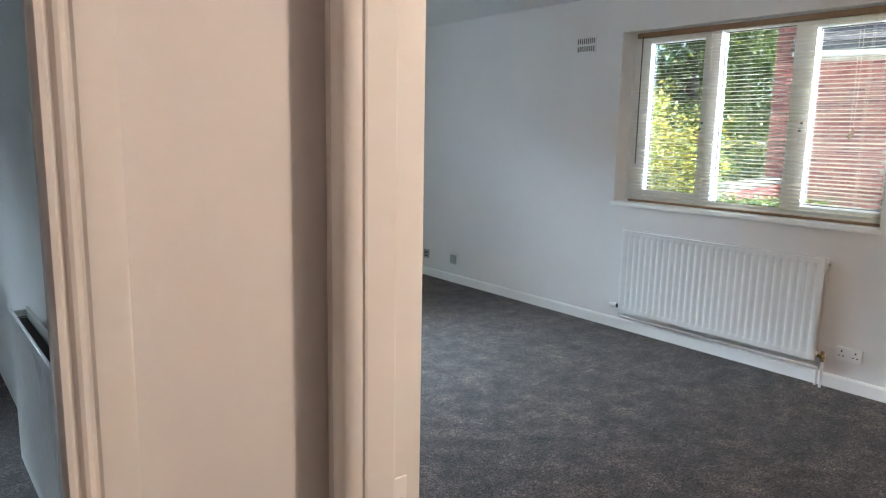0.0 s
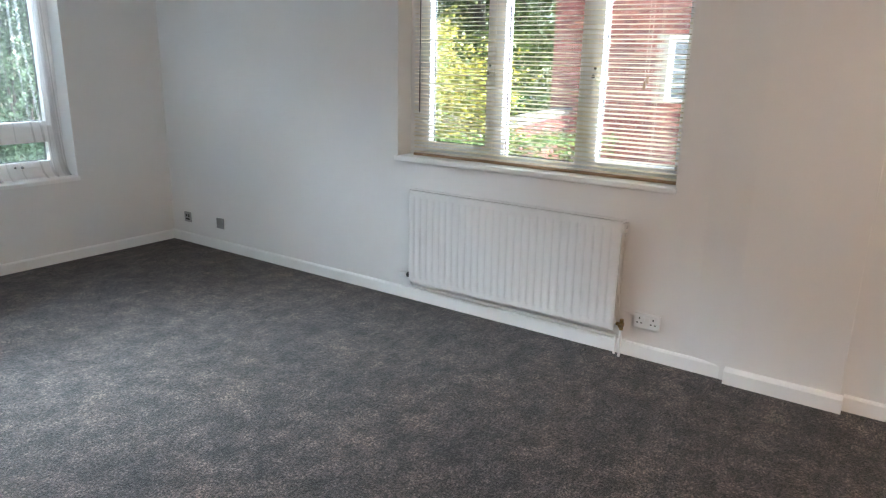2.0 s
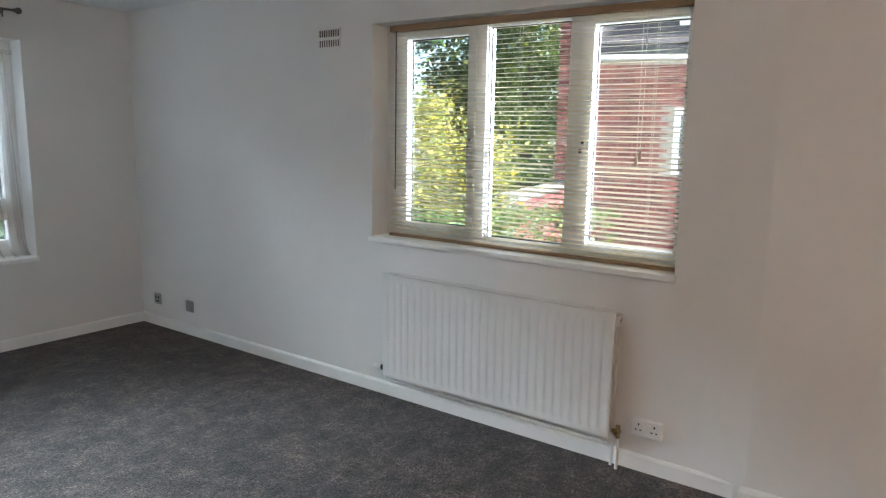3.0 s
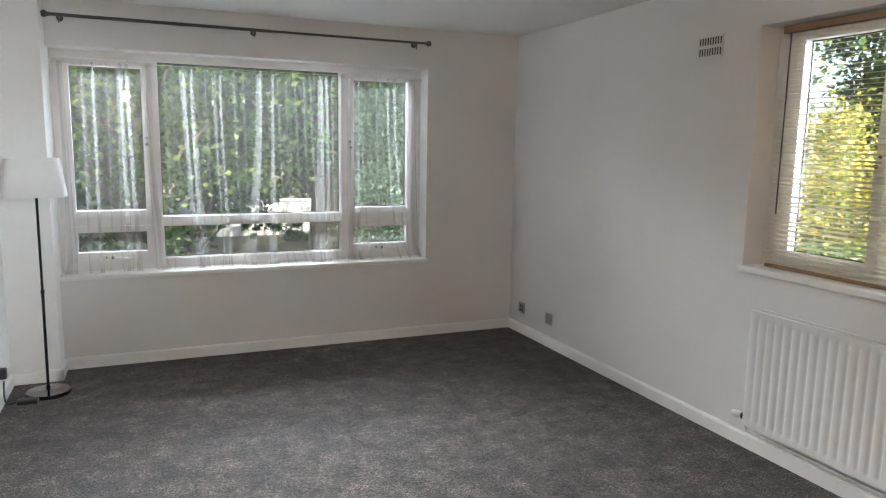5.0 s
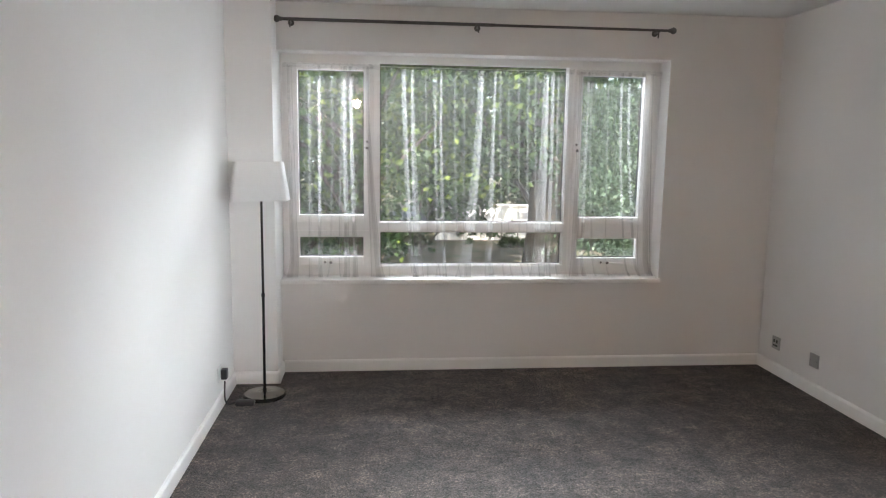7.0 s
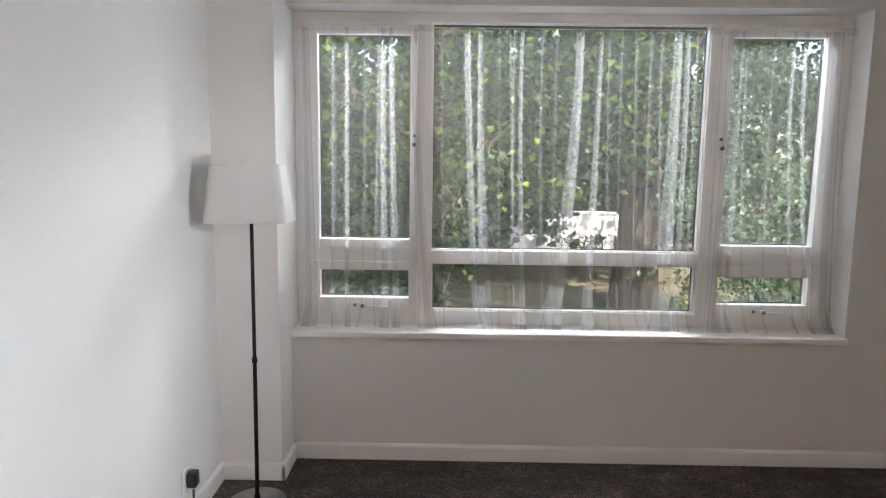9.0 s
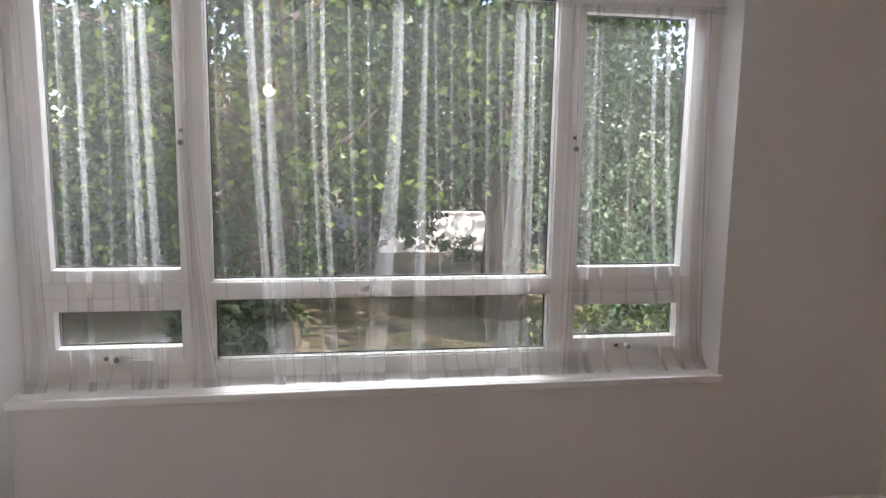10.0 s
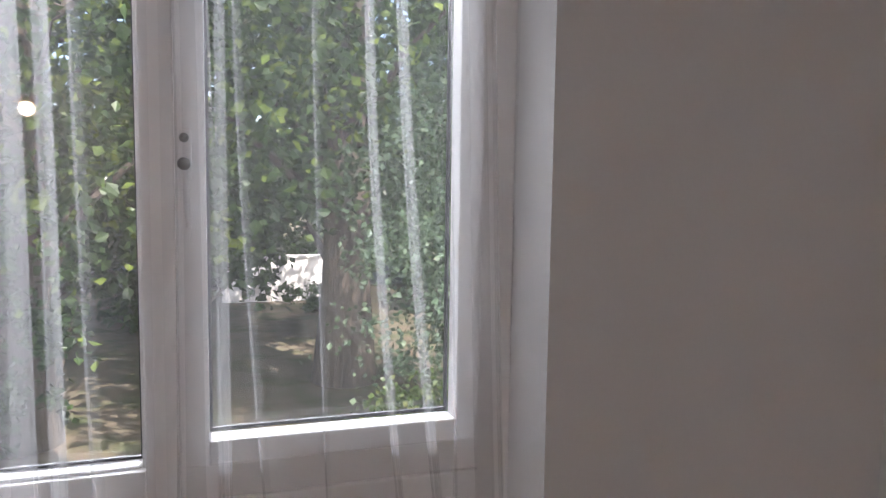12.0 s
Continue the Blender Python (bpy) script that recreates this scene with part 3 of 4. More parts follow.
k3 = light(win2, pe, (1.742, 2.178, 1.022, 2.06), (1.712, 2.245, 0.985, 2.10), FX - 0.012, 4.525)
window_lock(k1, pe, 2.867, 1.50, FX - 0.012)
window_lock(k3, pe, 2.212, 1.50, FX - 0.012)
bm = bmesh.new()
box(bm, E - 0.002, FX, EY0 + 0.001, EY1 - 0.001, EZ0, 0.945)
box(bm, E - 0.024, E - 0.001, EY0 - 0.012, EY1 + 0.012, 0.915, 0.945, 0.005)
part("window_sill", bm, M_TRIM, win2, "white gloss sill board")

# plain bedroom window
win3 = thing("window_3", (0, 0, 0), "plain white bedroom window", "window", kind="structure")
light(win3, pn, (-1.83, -1.2, 0.78, 2.03), (-1.9, -1.15, 0.70, 2.10), FY, 6.142)
light(win3, pn, (-1.1, -0.47, 0.78, 2.03), (-1.15, -0.4, 0.70, 2.10), FY, 6.142)


# ---- venetian blind ----
blind = thing("venetian_blind", (4.425, 0, 0), "cream venetian blind with open slats and tan rails, lowered", "blind")
BY0, BY1 = 1.703, 3.392
bm = bmesh.new()
prof = [(-0.0125, 0.0), (-0.0065, 0.0011), (0.0, 0.0016), (0.0065, 0.0011), (0.0125, 0.0)]
prof = prof + [(u, v - 0.0007) for u, v in reversed(prof)]
extruded(bm, prof, "y", BY1 - BY0)
slat_mesh = mesh_of("slat", bm, M_SLAT)
rs = random.Random(3)
z = 0.972
while z < 2.095:
    shared("slat", slat_mesh, blind, (0, BY0 + rs.uniform(-0.002, 0.002), z + rs.gauss(0, 0.0016)), (rs.uniform(-0.10, 0.10), -13.5 + rs.gauss(0, 3.0), 0))
    z += 0.0238
bm = bmesh.new()
box(bm, -0.016, 0.016, BY0, BY1, 2.098, 2.132, 0.003)
part("head_rail", bm, M_RAIL, blind, "tan metal head rail")
bm = bmesh.new()
box(bm, -0.014, 0.014, BY0, BY1, 0.9465, 0.962, 0.003)
part("bottom_rail", bm, M_RAIL, blind, "tan bottom rail")
for y in (3.30, 2.55, 1.86):
    for dx in (-0.0135, 0.0135):
        bm = bmesh.new()
        rod(bm, (dx, y, 0.955), (dx, y, 2.10), 0.0008, sides=5)
        part("ladder_cord", bm, M_CORD, blind)
bm = bmesh.new()
rod(bm, (-0.022, 3.34, 1.22), (-0.020, 3.34, 2.10), 0.004, sides=8)
part("tilt_wand", bm, M_STEEL, blind, "thin tilt wand", True)
bm = bmesh.new()
cable(bm, [(-0.022, 1.905, 2.1), (-0.024, 1.90, 1.75), (-0.022, 1.905, 1.47)], 0.0012, 5, 4)
cable(bm, [(-0.022, 1.925, 2.1), (-0.024, 1.92, 1.75), (-0.022, 1.92, 1.44)], 0.0012, 5, 4)
pull = part("pull_cord", bm, M_CORD, blind)
for y, zz in ((1.905, 1.45), (1.92, 1.42)):
    bm = bmesh.new()
    turned(bm, [(0.003, 0.035), (0.006, 0.03), (0.009, 0.0), (0.007, -0.006)], (-0.022, y, zz), 10)
    part("tassel", bm, M_RAIL, pull, "small wooden tassel", True)


# ---- net curtains ----
def net_panel(x0, x1, top, hem, folds, seed, edge=(0.0, 0.0)):
    """A gathered net: one sheer cloth with its hem on the sill, and folds (x at the top, x at the hem, width at the top, width at the hem)."""
    rnd = random.Random(seed)
    ob = thing("net_curtain", (0, 6.035, 0), "sheer white net curtain hanging in loose folds", "curtain", "net curtains at the wide window")
    ph = [rnd.uniform(0, 6.28) for _ in range(6)]

    def drape(t):
        """How far the cloth swings into the room where it meets the sill."""
        return 0.0 if t < 0.9 else 0.042 * ((t - 0.9) / 0.1) ** 2

    def fall(t):
        return top + (hem - top) * min(t / 0.985, 1.0)

    nx, nz = int(170 * (x1 - x0)) + 20, 26
    bm = bmesh.new()
    rows = []
    for k in range(nz + 1):
        t = k / nz
        row = []
        for i in range(nx + 1):
            s = i / nx
            u = s * (x1 - x0)
            x = x0 + u + (edge[0] * (1 - s) + edge[1] * s) * t ** 1.6 + 0.006 * math.sin(u * 40 + ph[4] + 0.8 * t)
            amp = 0.006 + 0.006 * t
            y = amp * (math.sin(u * 52 + ph[0] + t) + 0.7 * math.sin(u * 83 + ph[1] - 1.5 * t) + 0.5 * math.sin(u * 20 + ph[2]))
            lift = 0.5 + 0.5 * math.sin(u * 27 + ph[3])
            row.append(bm.verts.new((x, y - drape(t) * (0.4 + lift), fall(t) + 0.012 * lift * max(0.0, 1 - abs(t - 0.97) / 0.03) + 0.005 * math.sin(u * 150 + ph[5]) * (1 - t) ** 8)))
        rows.append(row)
    for a, b in zip(rows, rows[1:]):
        for i in range(nx):
            bm.faces.new((a[i], a[i + 1], b[i + 1], b[i]))
    part("cloth", bm, M_NET, ob, smooth=True)

    def strip(centre, width, depth, cols, bow):
        sub = bmesh.new()
        grid = []
        for k in range(nz + 1):
            t = k / nz
            c, w = centre(t), width(t)
            grid.append([sub.verts.new((c + w * (q / cols - 0.5), depth - bow * math.sin(math.pi * q / cols) - 1.1 * drape(t), fall(t) - 0.001)) for q in range(cols + 1)])
        for a, b in zip(grid, grid[1:]):
            for q in range(cols):
                sub.faces.new((a[q], a[q + 1], b[q + 1], b[q]))
        return sub

    for xt, xb, wt, wb in folds:
        bend, sway, flare = rnd.uniform(1.3, 2.0), rnd.uniform(-0.005, 0.005), rnd.uniform(-0.02, 0.02)

        def centre(t, xt=xt, xb=xb, bend=bend, sway=sway, flare=flare):
            return xt + (xb - xt) * t ** bend + sway * math.sin(t * 5) + flare * max(0.0, (t - 0.86) / 0.14) ** 2

        def width(t, wt=wt, wb=wb):
            return wt + (wb - wt) * t ** 1.4 + 0.3 * wb * max(0.0, (t - 0.86) / 0.14) ** 2

        if max(wt, wb) > 0.0145:
            part("pleat", strip(centre, width, -0.012, 8, min(0.007, 0.16 * wb)), M_PLEAT, ob, smooth=True)
            inner = rnd.uniform(-0.2, 0.25)
            part("pleat", strip(lambda t: centre(t) + inner * width(t), lambda t: 0.42 * width(t), -0.018, 6, 0.002), M_PLEAT, ob, smooth=True)
            for side in (-0.47, 0.47):
                part("crease", strip(lambda t: centre(t) + side * width(t), lambda t: 0.003 + 0.002 * t, -0.016, 2, 0.0), M_PLEAT, ob)
        else:
            part("crease", strip(centre, lambda t: 0.45 * width(t), -0.014, 2, 0.001), M_CREASE, ob, smooth=True)
            part("pleat", strip(lambda t: centre(t) + 0.5 * width(t), lambda t: 1.6 * width(t), -0.010, 4, 0.002), M_NET, ob, smooth=True)
    bm = bmesh.new()
    n = int((x1 - x0) * 70)
    band = []
    for i in range(n + 1):
        x = x0 + (x1 - x0) * i / n
        y = 0.004 * math.sin(i * 1.9 + ph[0]) - 0.006
        band.append([bm.verts.new((x, y, top - 0.016 + 0.003 * math.sin(i * 1.3 + ph[1]))), bm.verts.new((x, y, top + 0.014 + 0.004 * math.sin(i * 2.3 + ph[2])))])
    for a, b in zip(band, band[1:]):
        bm.faces.new((a[0], b[0], b[1], a[1]))
    part("heading", bm, M_PLEAT, ob)
    return ob


SIDE_FOLDS = [(1.03, 1.05, 0.03, 0.06), (1.155, 1.136, 0.010, 0.014), (1.222, 1.212, 0.016, 0.020), (1.300, 1.285, 0.006, 0.007), (1.367, 1.338, 0.011, 0.013), (1.390, 1.394, 0.020, 0.034), (1.426, 1.454, 0.022, 0.030)]
LEFT_FOLDS = [(1.537, 1.60, 0.014, 0.075), (1.66, 1.68, 0.006, 0.006), (1.774, 1.846, 0.028, 0.027), (1.833, 1.889, 0.018, 0.060), (1.92, 1.95, 0.006, 0.006), (1.968, 2.034, 0.008, 0.012), (1.988, 2.017, 0.008, 0.008), (2.024, 2.060, 0.013, 0.023), (2.116, 2.154, 0.008, 0.010), (2.18, 2.20, 0.006, 0.007), (2.289, 2.197, 0.034, 0.085)]
RIGHT_FOLDS = [(2.388, 2.361, 0.014, 0.055), (2.420, 2.475, 0.008, 0.008), (2.48, 2.52, 0.006, 0.006), (2.542, 2.602, 0.008, 0.008), (2.611, 2.644, 0.010, 0.010), (2.660, 2.736, 0.008, 0.010), (2.735, 2.723, 0.036, 0.090), (2.779, 2.800, 0.020, 0.023), (2.820, 2.849, 0.010, 0.013)]
END_FOLDS = [(2.983, 2.999, 0.048, 0.085), (3.029, 3.030, 0.013, 0.023), (3.049, 3.113, 0.008, 0.010), (3.17, 3.21, 0.006, 0.007), (3.262, 3.350, 0.015, 0.010), (3.314, 3.420, 0.018, 0.015), (3.429, 3.485, 0.060, 0.080), (3.470, 3.530, 0.020, 0.020)]
net_panel(0.985, 1.575, 2.035, 0.640, SIDE_FOLDS, 1, (0.0, -0.02))
net_panel(1.545, 2.93, 2.035, 0.640, LEFT_FOLDS + RIGHT_FOLDS, 2)
net_panel(2.945, 3.545, 2.035, 0.640, END_FOLDS, 3)
wire = thing("curtain_wire", (0, 6.035, 2.042), "thin white plastic-coated curtain wire", "curtain wire")
bm = bmesh.new()
cable(bm, [(NX0 + 0.002, 0, 0.004), (1.6, 0, -0.004), (2.3, 0, -0.007), (2.95, 0, -0.004), (NX1 - 0.002, 0, 0.004)], 0.0022, 6, 8)
part("wire", bm, M_PLASTIC, wire)

# ---- curtain pole ----
pole = thing("curtain_pole", (0, 5.855, 2.292), "dark metal curtain pole with ball ends above the wide window", "curtain pole")
bm = bmesh.new()
rod(bm, (1.01, 0, 0), (2.35, 0, 0), 0.0105, sides=16)
part("pole_tube", bm, M_STEEL, pole, smooth=True)
bm = bmesh.new()
rod(bm, (2.35, 0, 0), (3.50, 0, 0), 0.0085, sides=16)
part("pole_tube", bm, M_STEEL, pole, smooth=True)
for x, s in ((1.01, -1), (3.50, 1)):
    bm = bmesh.new()
    rod(bm, (x, 0, 0), (x + s * 0.014, 0, 0), 0.013, sides=16)
    ball(bm, (x + s * 0.03, 0, 0), 0.022)
    part("finial", bm, M_STEEL, pole, "dark metal ball finial", True)
for x in (1.06, 2.243, 3.43):
    bm = bmesh.new()
    rod(bm, (x, 0.066, -0.012), (x, 0.006, -0.012), 0.006, sides=10)
    rod(bm, (x, 0.067, -0.012), (x, 0.061, -0.012), 0.02, sides=16)
    box(bm, x - 0.006, x + 0.006, -0.014, 0.014, -0.0155, -0.0105, 0.001)
    box(bm, x - 0.004, x + 0.004, -0.005, 0.005, -0.05, -0.012, 0.001)
    part("bracket", bm, M_STEEL, pole, smooth=True)


# ---- radiators ----
def radiator(place, length, height, label, turn):
    """A double-panel radiator: local x along the wall, y out of it, base at z 0."""
    ob = thing("radiator", place, label, "radiator", turn=turn)
    n = 28
    pitch = (length - 0.05) / n
    def panel(y0, out):
        bm = bmesh.new()
        us = [-length / 2, -length / 2 + 0.006]
        for i in range(n):
            c = -(length - 0.05) / 2 + (i + 0.5) * pitch
            us += [c - 0.0125, c - 0.0085, c - 0.004, c + 0.004, c + 0.0085, c + 0.0125]
        us += [length / 2 - 0.006, length / 2]
        vs = [0.0, 0.003, 0.034, 0.041, 0.047, height - 0.047, height - 0.041, height - 0.034, height - 0.003, height]
        across = (0.0, 0.45, 1.0, 1.0, 0.45, 0.0)
        along = (0.0, 0.0, 0.0, 0.7, 1.0, 1.0, 0.7, 0.0, 0.0, 0.0)
        def depth(i, j):
            if i in (0, len(us) - 1) or j in (0, len(vs) - 1):
                return -0.004
            if 2 <= i < len(us) - 2:
                return -0.0034 * across[(i - 2) % 6] * along[j]
            return 0.0
        front = [[bm.verts.new((u, y0 + out * depth(i, j), v)) for j, v in enumerate(vs)] for i, u in enumerate(us)]
        back = [[bm.verts.new((u, y0 - out * 0.009, v)) for v in (vs[0], vs[-1])] for u in (us[0], us[-1])]
        for i in range(len(us) - 1):
            for j in range(len(vs) - 1):
                bm.faces.new((front[i][j], front[i + 1][j], front[i + 1][j + 1], front[i][j + 1]))
        bm.faces.new((back[0][0], back[0][1], back[1][1], back[1][0]))
        bm.faces.new([back[0][0], back[1][0]] + [front[i][0] for i in range(len(us) - 1, -1, -1)])
        bm.faces.new([back[0][1], back[1][1]] + [front[i][-1] for i in range(len(us) - 1, -1, -1)])
        bm.faces.new([back[0][0], back[0][1]] + [front[0][j] for j in range(len(vs) - 1, -1, -1)])
        bm.faces.new([back[1][0], back[1][1]] + [front[-1][j] for j in range(len(vs) - 1, -1, -1)])
        return bm
    part("front_panel", panel(0.099, 1), M_RAD, ob, smooth=True)
    part("rear_panel", panel(0.034, -1), M_RAD, ob, smooth=True)
    # fins coloured dark, so the gap between the panels reads as shaded
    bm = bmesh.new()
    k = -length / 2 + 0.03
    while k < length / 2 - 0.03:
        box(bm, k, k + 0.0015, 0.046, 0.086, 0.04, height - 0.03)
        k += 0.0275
    part("fins", bm, M_FIN, ob, "grey convector fins, darkened for the shade between the panels")
    for s in (-1, 1):
        for zz in (0.035, height - 0.04):
            bm = bmesh.new()
            rod(bm, (s * (length / 2 - 0.02), 0.03, zz), (s * (length / 2 - 0.02), 0.086, zz), 0.014, sides=12)
            part("header_pipe", bm, M_RAD, ob, smooth=True)
    for s in (-1, 1):
        bm = bmesh.new()
        box(bm, s * length / 2 - 0.012, s * length / 2 + 0.007, 0.036, 0.094, height - 0.062, height - 0.012, 0.003)
        part("end_tapping", bm, M_RAD, ob, smooth=True)
        bm = bmesh.new()
        rod(bm, (s * (length / 2 + 0.006), 0.059, height - 0.037), (s * (length / 2 + 0.012), 0.059, height - 0.037), 0.009, sides=12)
        part("bleed_plug", bm, M_CHROME, ob, "chrome bleed plug", True)
    for s in (-1, 1):
        bm = bmesh.new()
        box(bm, s * length * 0.36 - 0.015, s * length * 0.36 + 0.015, 0.0, 0.022, 0.08, height - 0.08, 0.002)
        part("wall_bracket", bm, M_RAD, ob)
    return ob


# local x runs along world -y when turned by 90 degrees, so that y points into the room
rad = radiator((E, 2.602, 0.155), 1.385, 0.60, "white enamel double-panel radiator fixed under the blind window", 90)
bm = bmesh.new()
rod(bm, (0.694, 0.06, 0.03), (0.735, 0.06, 0.03), 0.011)
rod(bm, (0.720, 0.06, 0.018), (0.720, 0.06, 0.045), 0.013)
tv = part("valve_body", bm, M_BLACK, rad, "black valve body", True)
bm = bmesh.new()
rod(bm, (0.735, 0.06, 0.03), (0.760, 0.064, 0.03), 0.017, 0.019, 18)
rod(bm, (0.760, 0.064, 0.03), (0.785, 0.068, 0.03), 0.019, 0.015, 18)
part("valve_head", bm, M_PLASTIC, tv, "white thermostatic valve head", True)
bm = bmesh.new()
rod(bm, (-0.694, 0.06, 0.03), (-0.735, 0.06, 0.03), 0.010)
rod(bm, (-0.722, 0.06, 0.0), (-0.722, 0.06, 0.06), 0.011)
rod(bm, (-0.722, 0.06, 0.028), (-0.722, 0.088, 0.028), 0.009)
ball(bm, (-0.722, 0.06, 0.03), 0.016)
part("lockshield_valve", bm, M_BRASS, rad, "tarnished brass valve", True)
bm = bmesh.new()
rod(bm, (-0.722, 0.06, 0.0), (-0.722, 0.06, -0.155), 0.0075)
part("pipe", bm, M_TRIM, rad, "white painted pipe", True)
bm = bmesh.new()
rod(bm, (-0.685, 0.030, -0.052), (-0.685, 0.036, -0.155), 0.0075)
part("pipe", bm, M_TRIM, rad, "white painted pipe", True)
bm = bmesh.new()
rod(bm, (0.720, 0.030, -0.052), (-0.685, 0.030, -0.052), 0.0075)
rod(bm, (0.720, 0.030, -0.052), (0.720, 0.06, 0.02), 0.0075)
part("pipe", bm, M_TRIM, rad, "white painted pipe", True)
radiator((0.575, 2.62, 0.13), 1.3, 0.60, "white double-panel radiator on the bedroom wall", 90)

# ---- floor lamp ----
LX, LY = 0.918, 5.46
lamp = thing("floor_lamp", (LX, LY, 0), "floor lamp with white fabric shade, dark pole and round base", "floor lamp")
bm = bmesh.new()
turned(bm, [(0.122, 0.0), (0.125, 0.004), (0.125, 0.016), (0.120, 0.020), (0.02, 0.023), (0.012, 0.03), (0.011, 0.05)], (0, 0, 0), 48)
part("base", bm, M_BLACKMETAL, lamp, "dark rim of the round base", True)
bm = bmesh.new()
turned(bm, [(0.119, 0.0206), (0.119, 0.0222), (0.02, 0.0252), (0.012, 0.031)], (0, 0, 0), 48)
part("base_plate", bm, M_POLISHED, lamp, "polished steel top of the base", True)
bm = bmesh.new()
rod(bm, (0, 0, 0.04), (0.004, 0, 0.62), 0.0085, sides=16)
rod(bm, (0.004, 0, 0.62), (0.004, 0, 0.64), 0.0115, sides=16)
rod(bm, (0.004, 0, 0.64), (0.006, 0, 1.24), 0.0075, sides=16)
part("pole", bm, M_BLACKMETAL, lamp, smooth=True)
bm = bmesh.new()
rod(bm, (0.006, 0, 1.24), (0.006, 0, 1.30), 0.02, sides=16)
part("lamp_holder", bm, M_PLASTIC, lamp, smooth=True)


def tapered_shade(bm, wb, db, wt, dt, z0, z1, r, thick):
    def loop(w, d, zz, inset):
        pts = []
        for cx, cy, a0 in ((1, 1, 0), (-1, 1, 90), (-1, -1, 180), (1, -1, 270)):
            for k in range(6):
                a = radians(a0 + 18 * k)
                pts.append(bm.verts.new((cx * (w / 2 - r) + (r - inset) * math.cos(a), cy * (d / 2 - r) + (r - inset) * math.sin(a), zz)))
        return pts
    loops = [loop(wb, db, z0, 0), loop((wb + wt) / 2, (db + dt) / 2, (z0 + z1) / 2, 0), loop(wt, dt, z1, 0), loop(wt, dt, z1, thick), loop((wb + wt) / 2, (db + dt) / 2, (z0 + z1) / 2, thick), loop(wb, db, z0, thick)]
    n = len(loops[0])
    for a, b in zip(loops, loops[1:] + loops[:1]):
        for i in range(n):
            bm.faces.new((a[i], a[(i + 1) % n], b[(i + 1) % n], b[i]))


bm = bmesh.new()
tapered_shade(bm, 0.325, 0.20, 0.272, 0.15, 1.195, 1.418, 0.03, 0.0025)
bmesh.ops.rotate(bm, verts=bm.verts, cent=(0.006, 0, 1.25), matrix=Matrix.Rotation(radians(-0.8), 3, "Y"))
part("shade", bm, M_SHADE, lamp, "white fabric shade", True)
bm = bmesh.new()
cable(bm, [(-0.05, -0.10, 0.012), (-0.10, -0.12, 0.006), (-0.13, -0.05, 0.006), (-0.15, -0.10, 0.006), (-0.185, -0.14, 0.006), (-0.200, -0.17, 0.05), (-0.196, -0.18, 0.16)], 0.0048)
part("cable", bm, M_BLACK, lamp, "black flex trailing to the wall socket", True)
bm = bmesh.new()
box(bm, -0.145, -0.035, -0.175, -0.115, 0.002, 0.030, 0.011)
part("foot_switch", bm, M_BLACK, lamp, "black foot switch", True)
bm = bmesh.new()
box(bm, -0.213, -0.178, -0.205, -0.155, 0.175, 0.235, 0.008)
part("plug", bm, M_BLACK, lamp, "black three-pin plug", True)


# ---- sockets, vent ----
def wall_plate(name, place, turn, w, h, d, material, label, category):
    """Local x along the wall, y out of it."""
    ob = thing(name, place, label, category, turn=turn)
    bm = bmesh.new()
    box(bm, -w / 2, w / 2, 0, d, -h / 2, h / 2, 0.003)
    part("plate", bm, material, ob)
    return ob


def slots(ob, spots, y, material, name):
    for cx, cz, w, h in spots:
        bm = bmesh.new()
        box(bm, cx - w / 2, cx + w / 2, y - 0.002, y + 0.0008, cz - h / 2, cz + h / 2)
        part(name, bm, material, ob)


ob = wall_plate("power_socket", (W, LY - 0.18, 0.205), -90, 0.086, 0.086, 0.009, M_PLASTIC, "white single wall socket with a black plug in it", "socket")
ob = wall_plate("aerial_socket", (E, 5.715, 0.216), 90, 0.086, 0.086, 0.010, M_PLATE, "grey metal aerial socket above the skirting board", "socket")
slots(ob, [(-0.016, 0.012, 0.018, 0.022), (0.016, 0.012, 0.018, 0.022), (0.0, -0.018, 0.05, 0.012)], 0.010, M_BLACK, "outlet")
ob = wall_plate("blank_plate", (E, 5.293, 0.221), 90, 0.086, 0.086, 0.010, M_PLATE, "plain grey metal blanking plate above the skirting board", "wall plate")
slots(ob, [(-0.03, 0, 0.006, 0.006), (0.03, 0, 0.006, 0.006)], 0.010, M_STEEL, "screw")
ob = wall_plate("double_socket", (E, 1.757, 0.218), 90, 0.136, 0.076, 0.032, M_PLASTIC, "white surface-mounted double power socket beside the radiator", "socket")
slots(ob, [(s + a, b, w, h) for s in (-0.037, 0.037) for a, b, w, h in ((0, 0.018, 0.006, 0.010), (-0.011, -0.008, 0.009, 0.005), (0.011, -0.008, 0.009, 0.005))], 0.034, M_DARK, "pin_hole")
for s in (-0.013, 0.013):
    bm = bmesh.new()
    box(bm, s - 0.007, s + 0.007, 0.033, 0.039, 0.004, 0.026, 0.002)
    part("rocker_switch", bm, M_PLASTIC, ob)
bm = bmesh.new()
rod(bm, (0.073, 0.012, 0.02), (0.13, 0.012, 0.024), 0.004)
part("cable", bm, M_PLASTIC, ob, smooth=True)
vent = wall_plate("air_vent", (E, 3.792, 2.080), 90, 0.180, 0.118, 0.007, M_WALL, "cream metal louvre air vent high on the wall", "vent")
for r in (-0.028, 0.028):
    for k in range(9):
        bm = bmesh.new()
        box(bm, -0.074 + k * 0.0185 - 0.004, -0.074 + k * 0.0185 + 0.004, 0.005, 0.0082, r - 0.019, r + 0.019)
        part("slot", bm, M_DARK, vent)
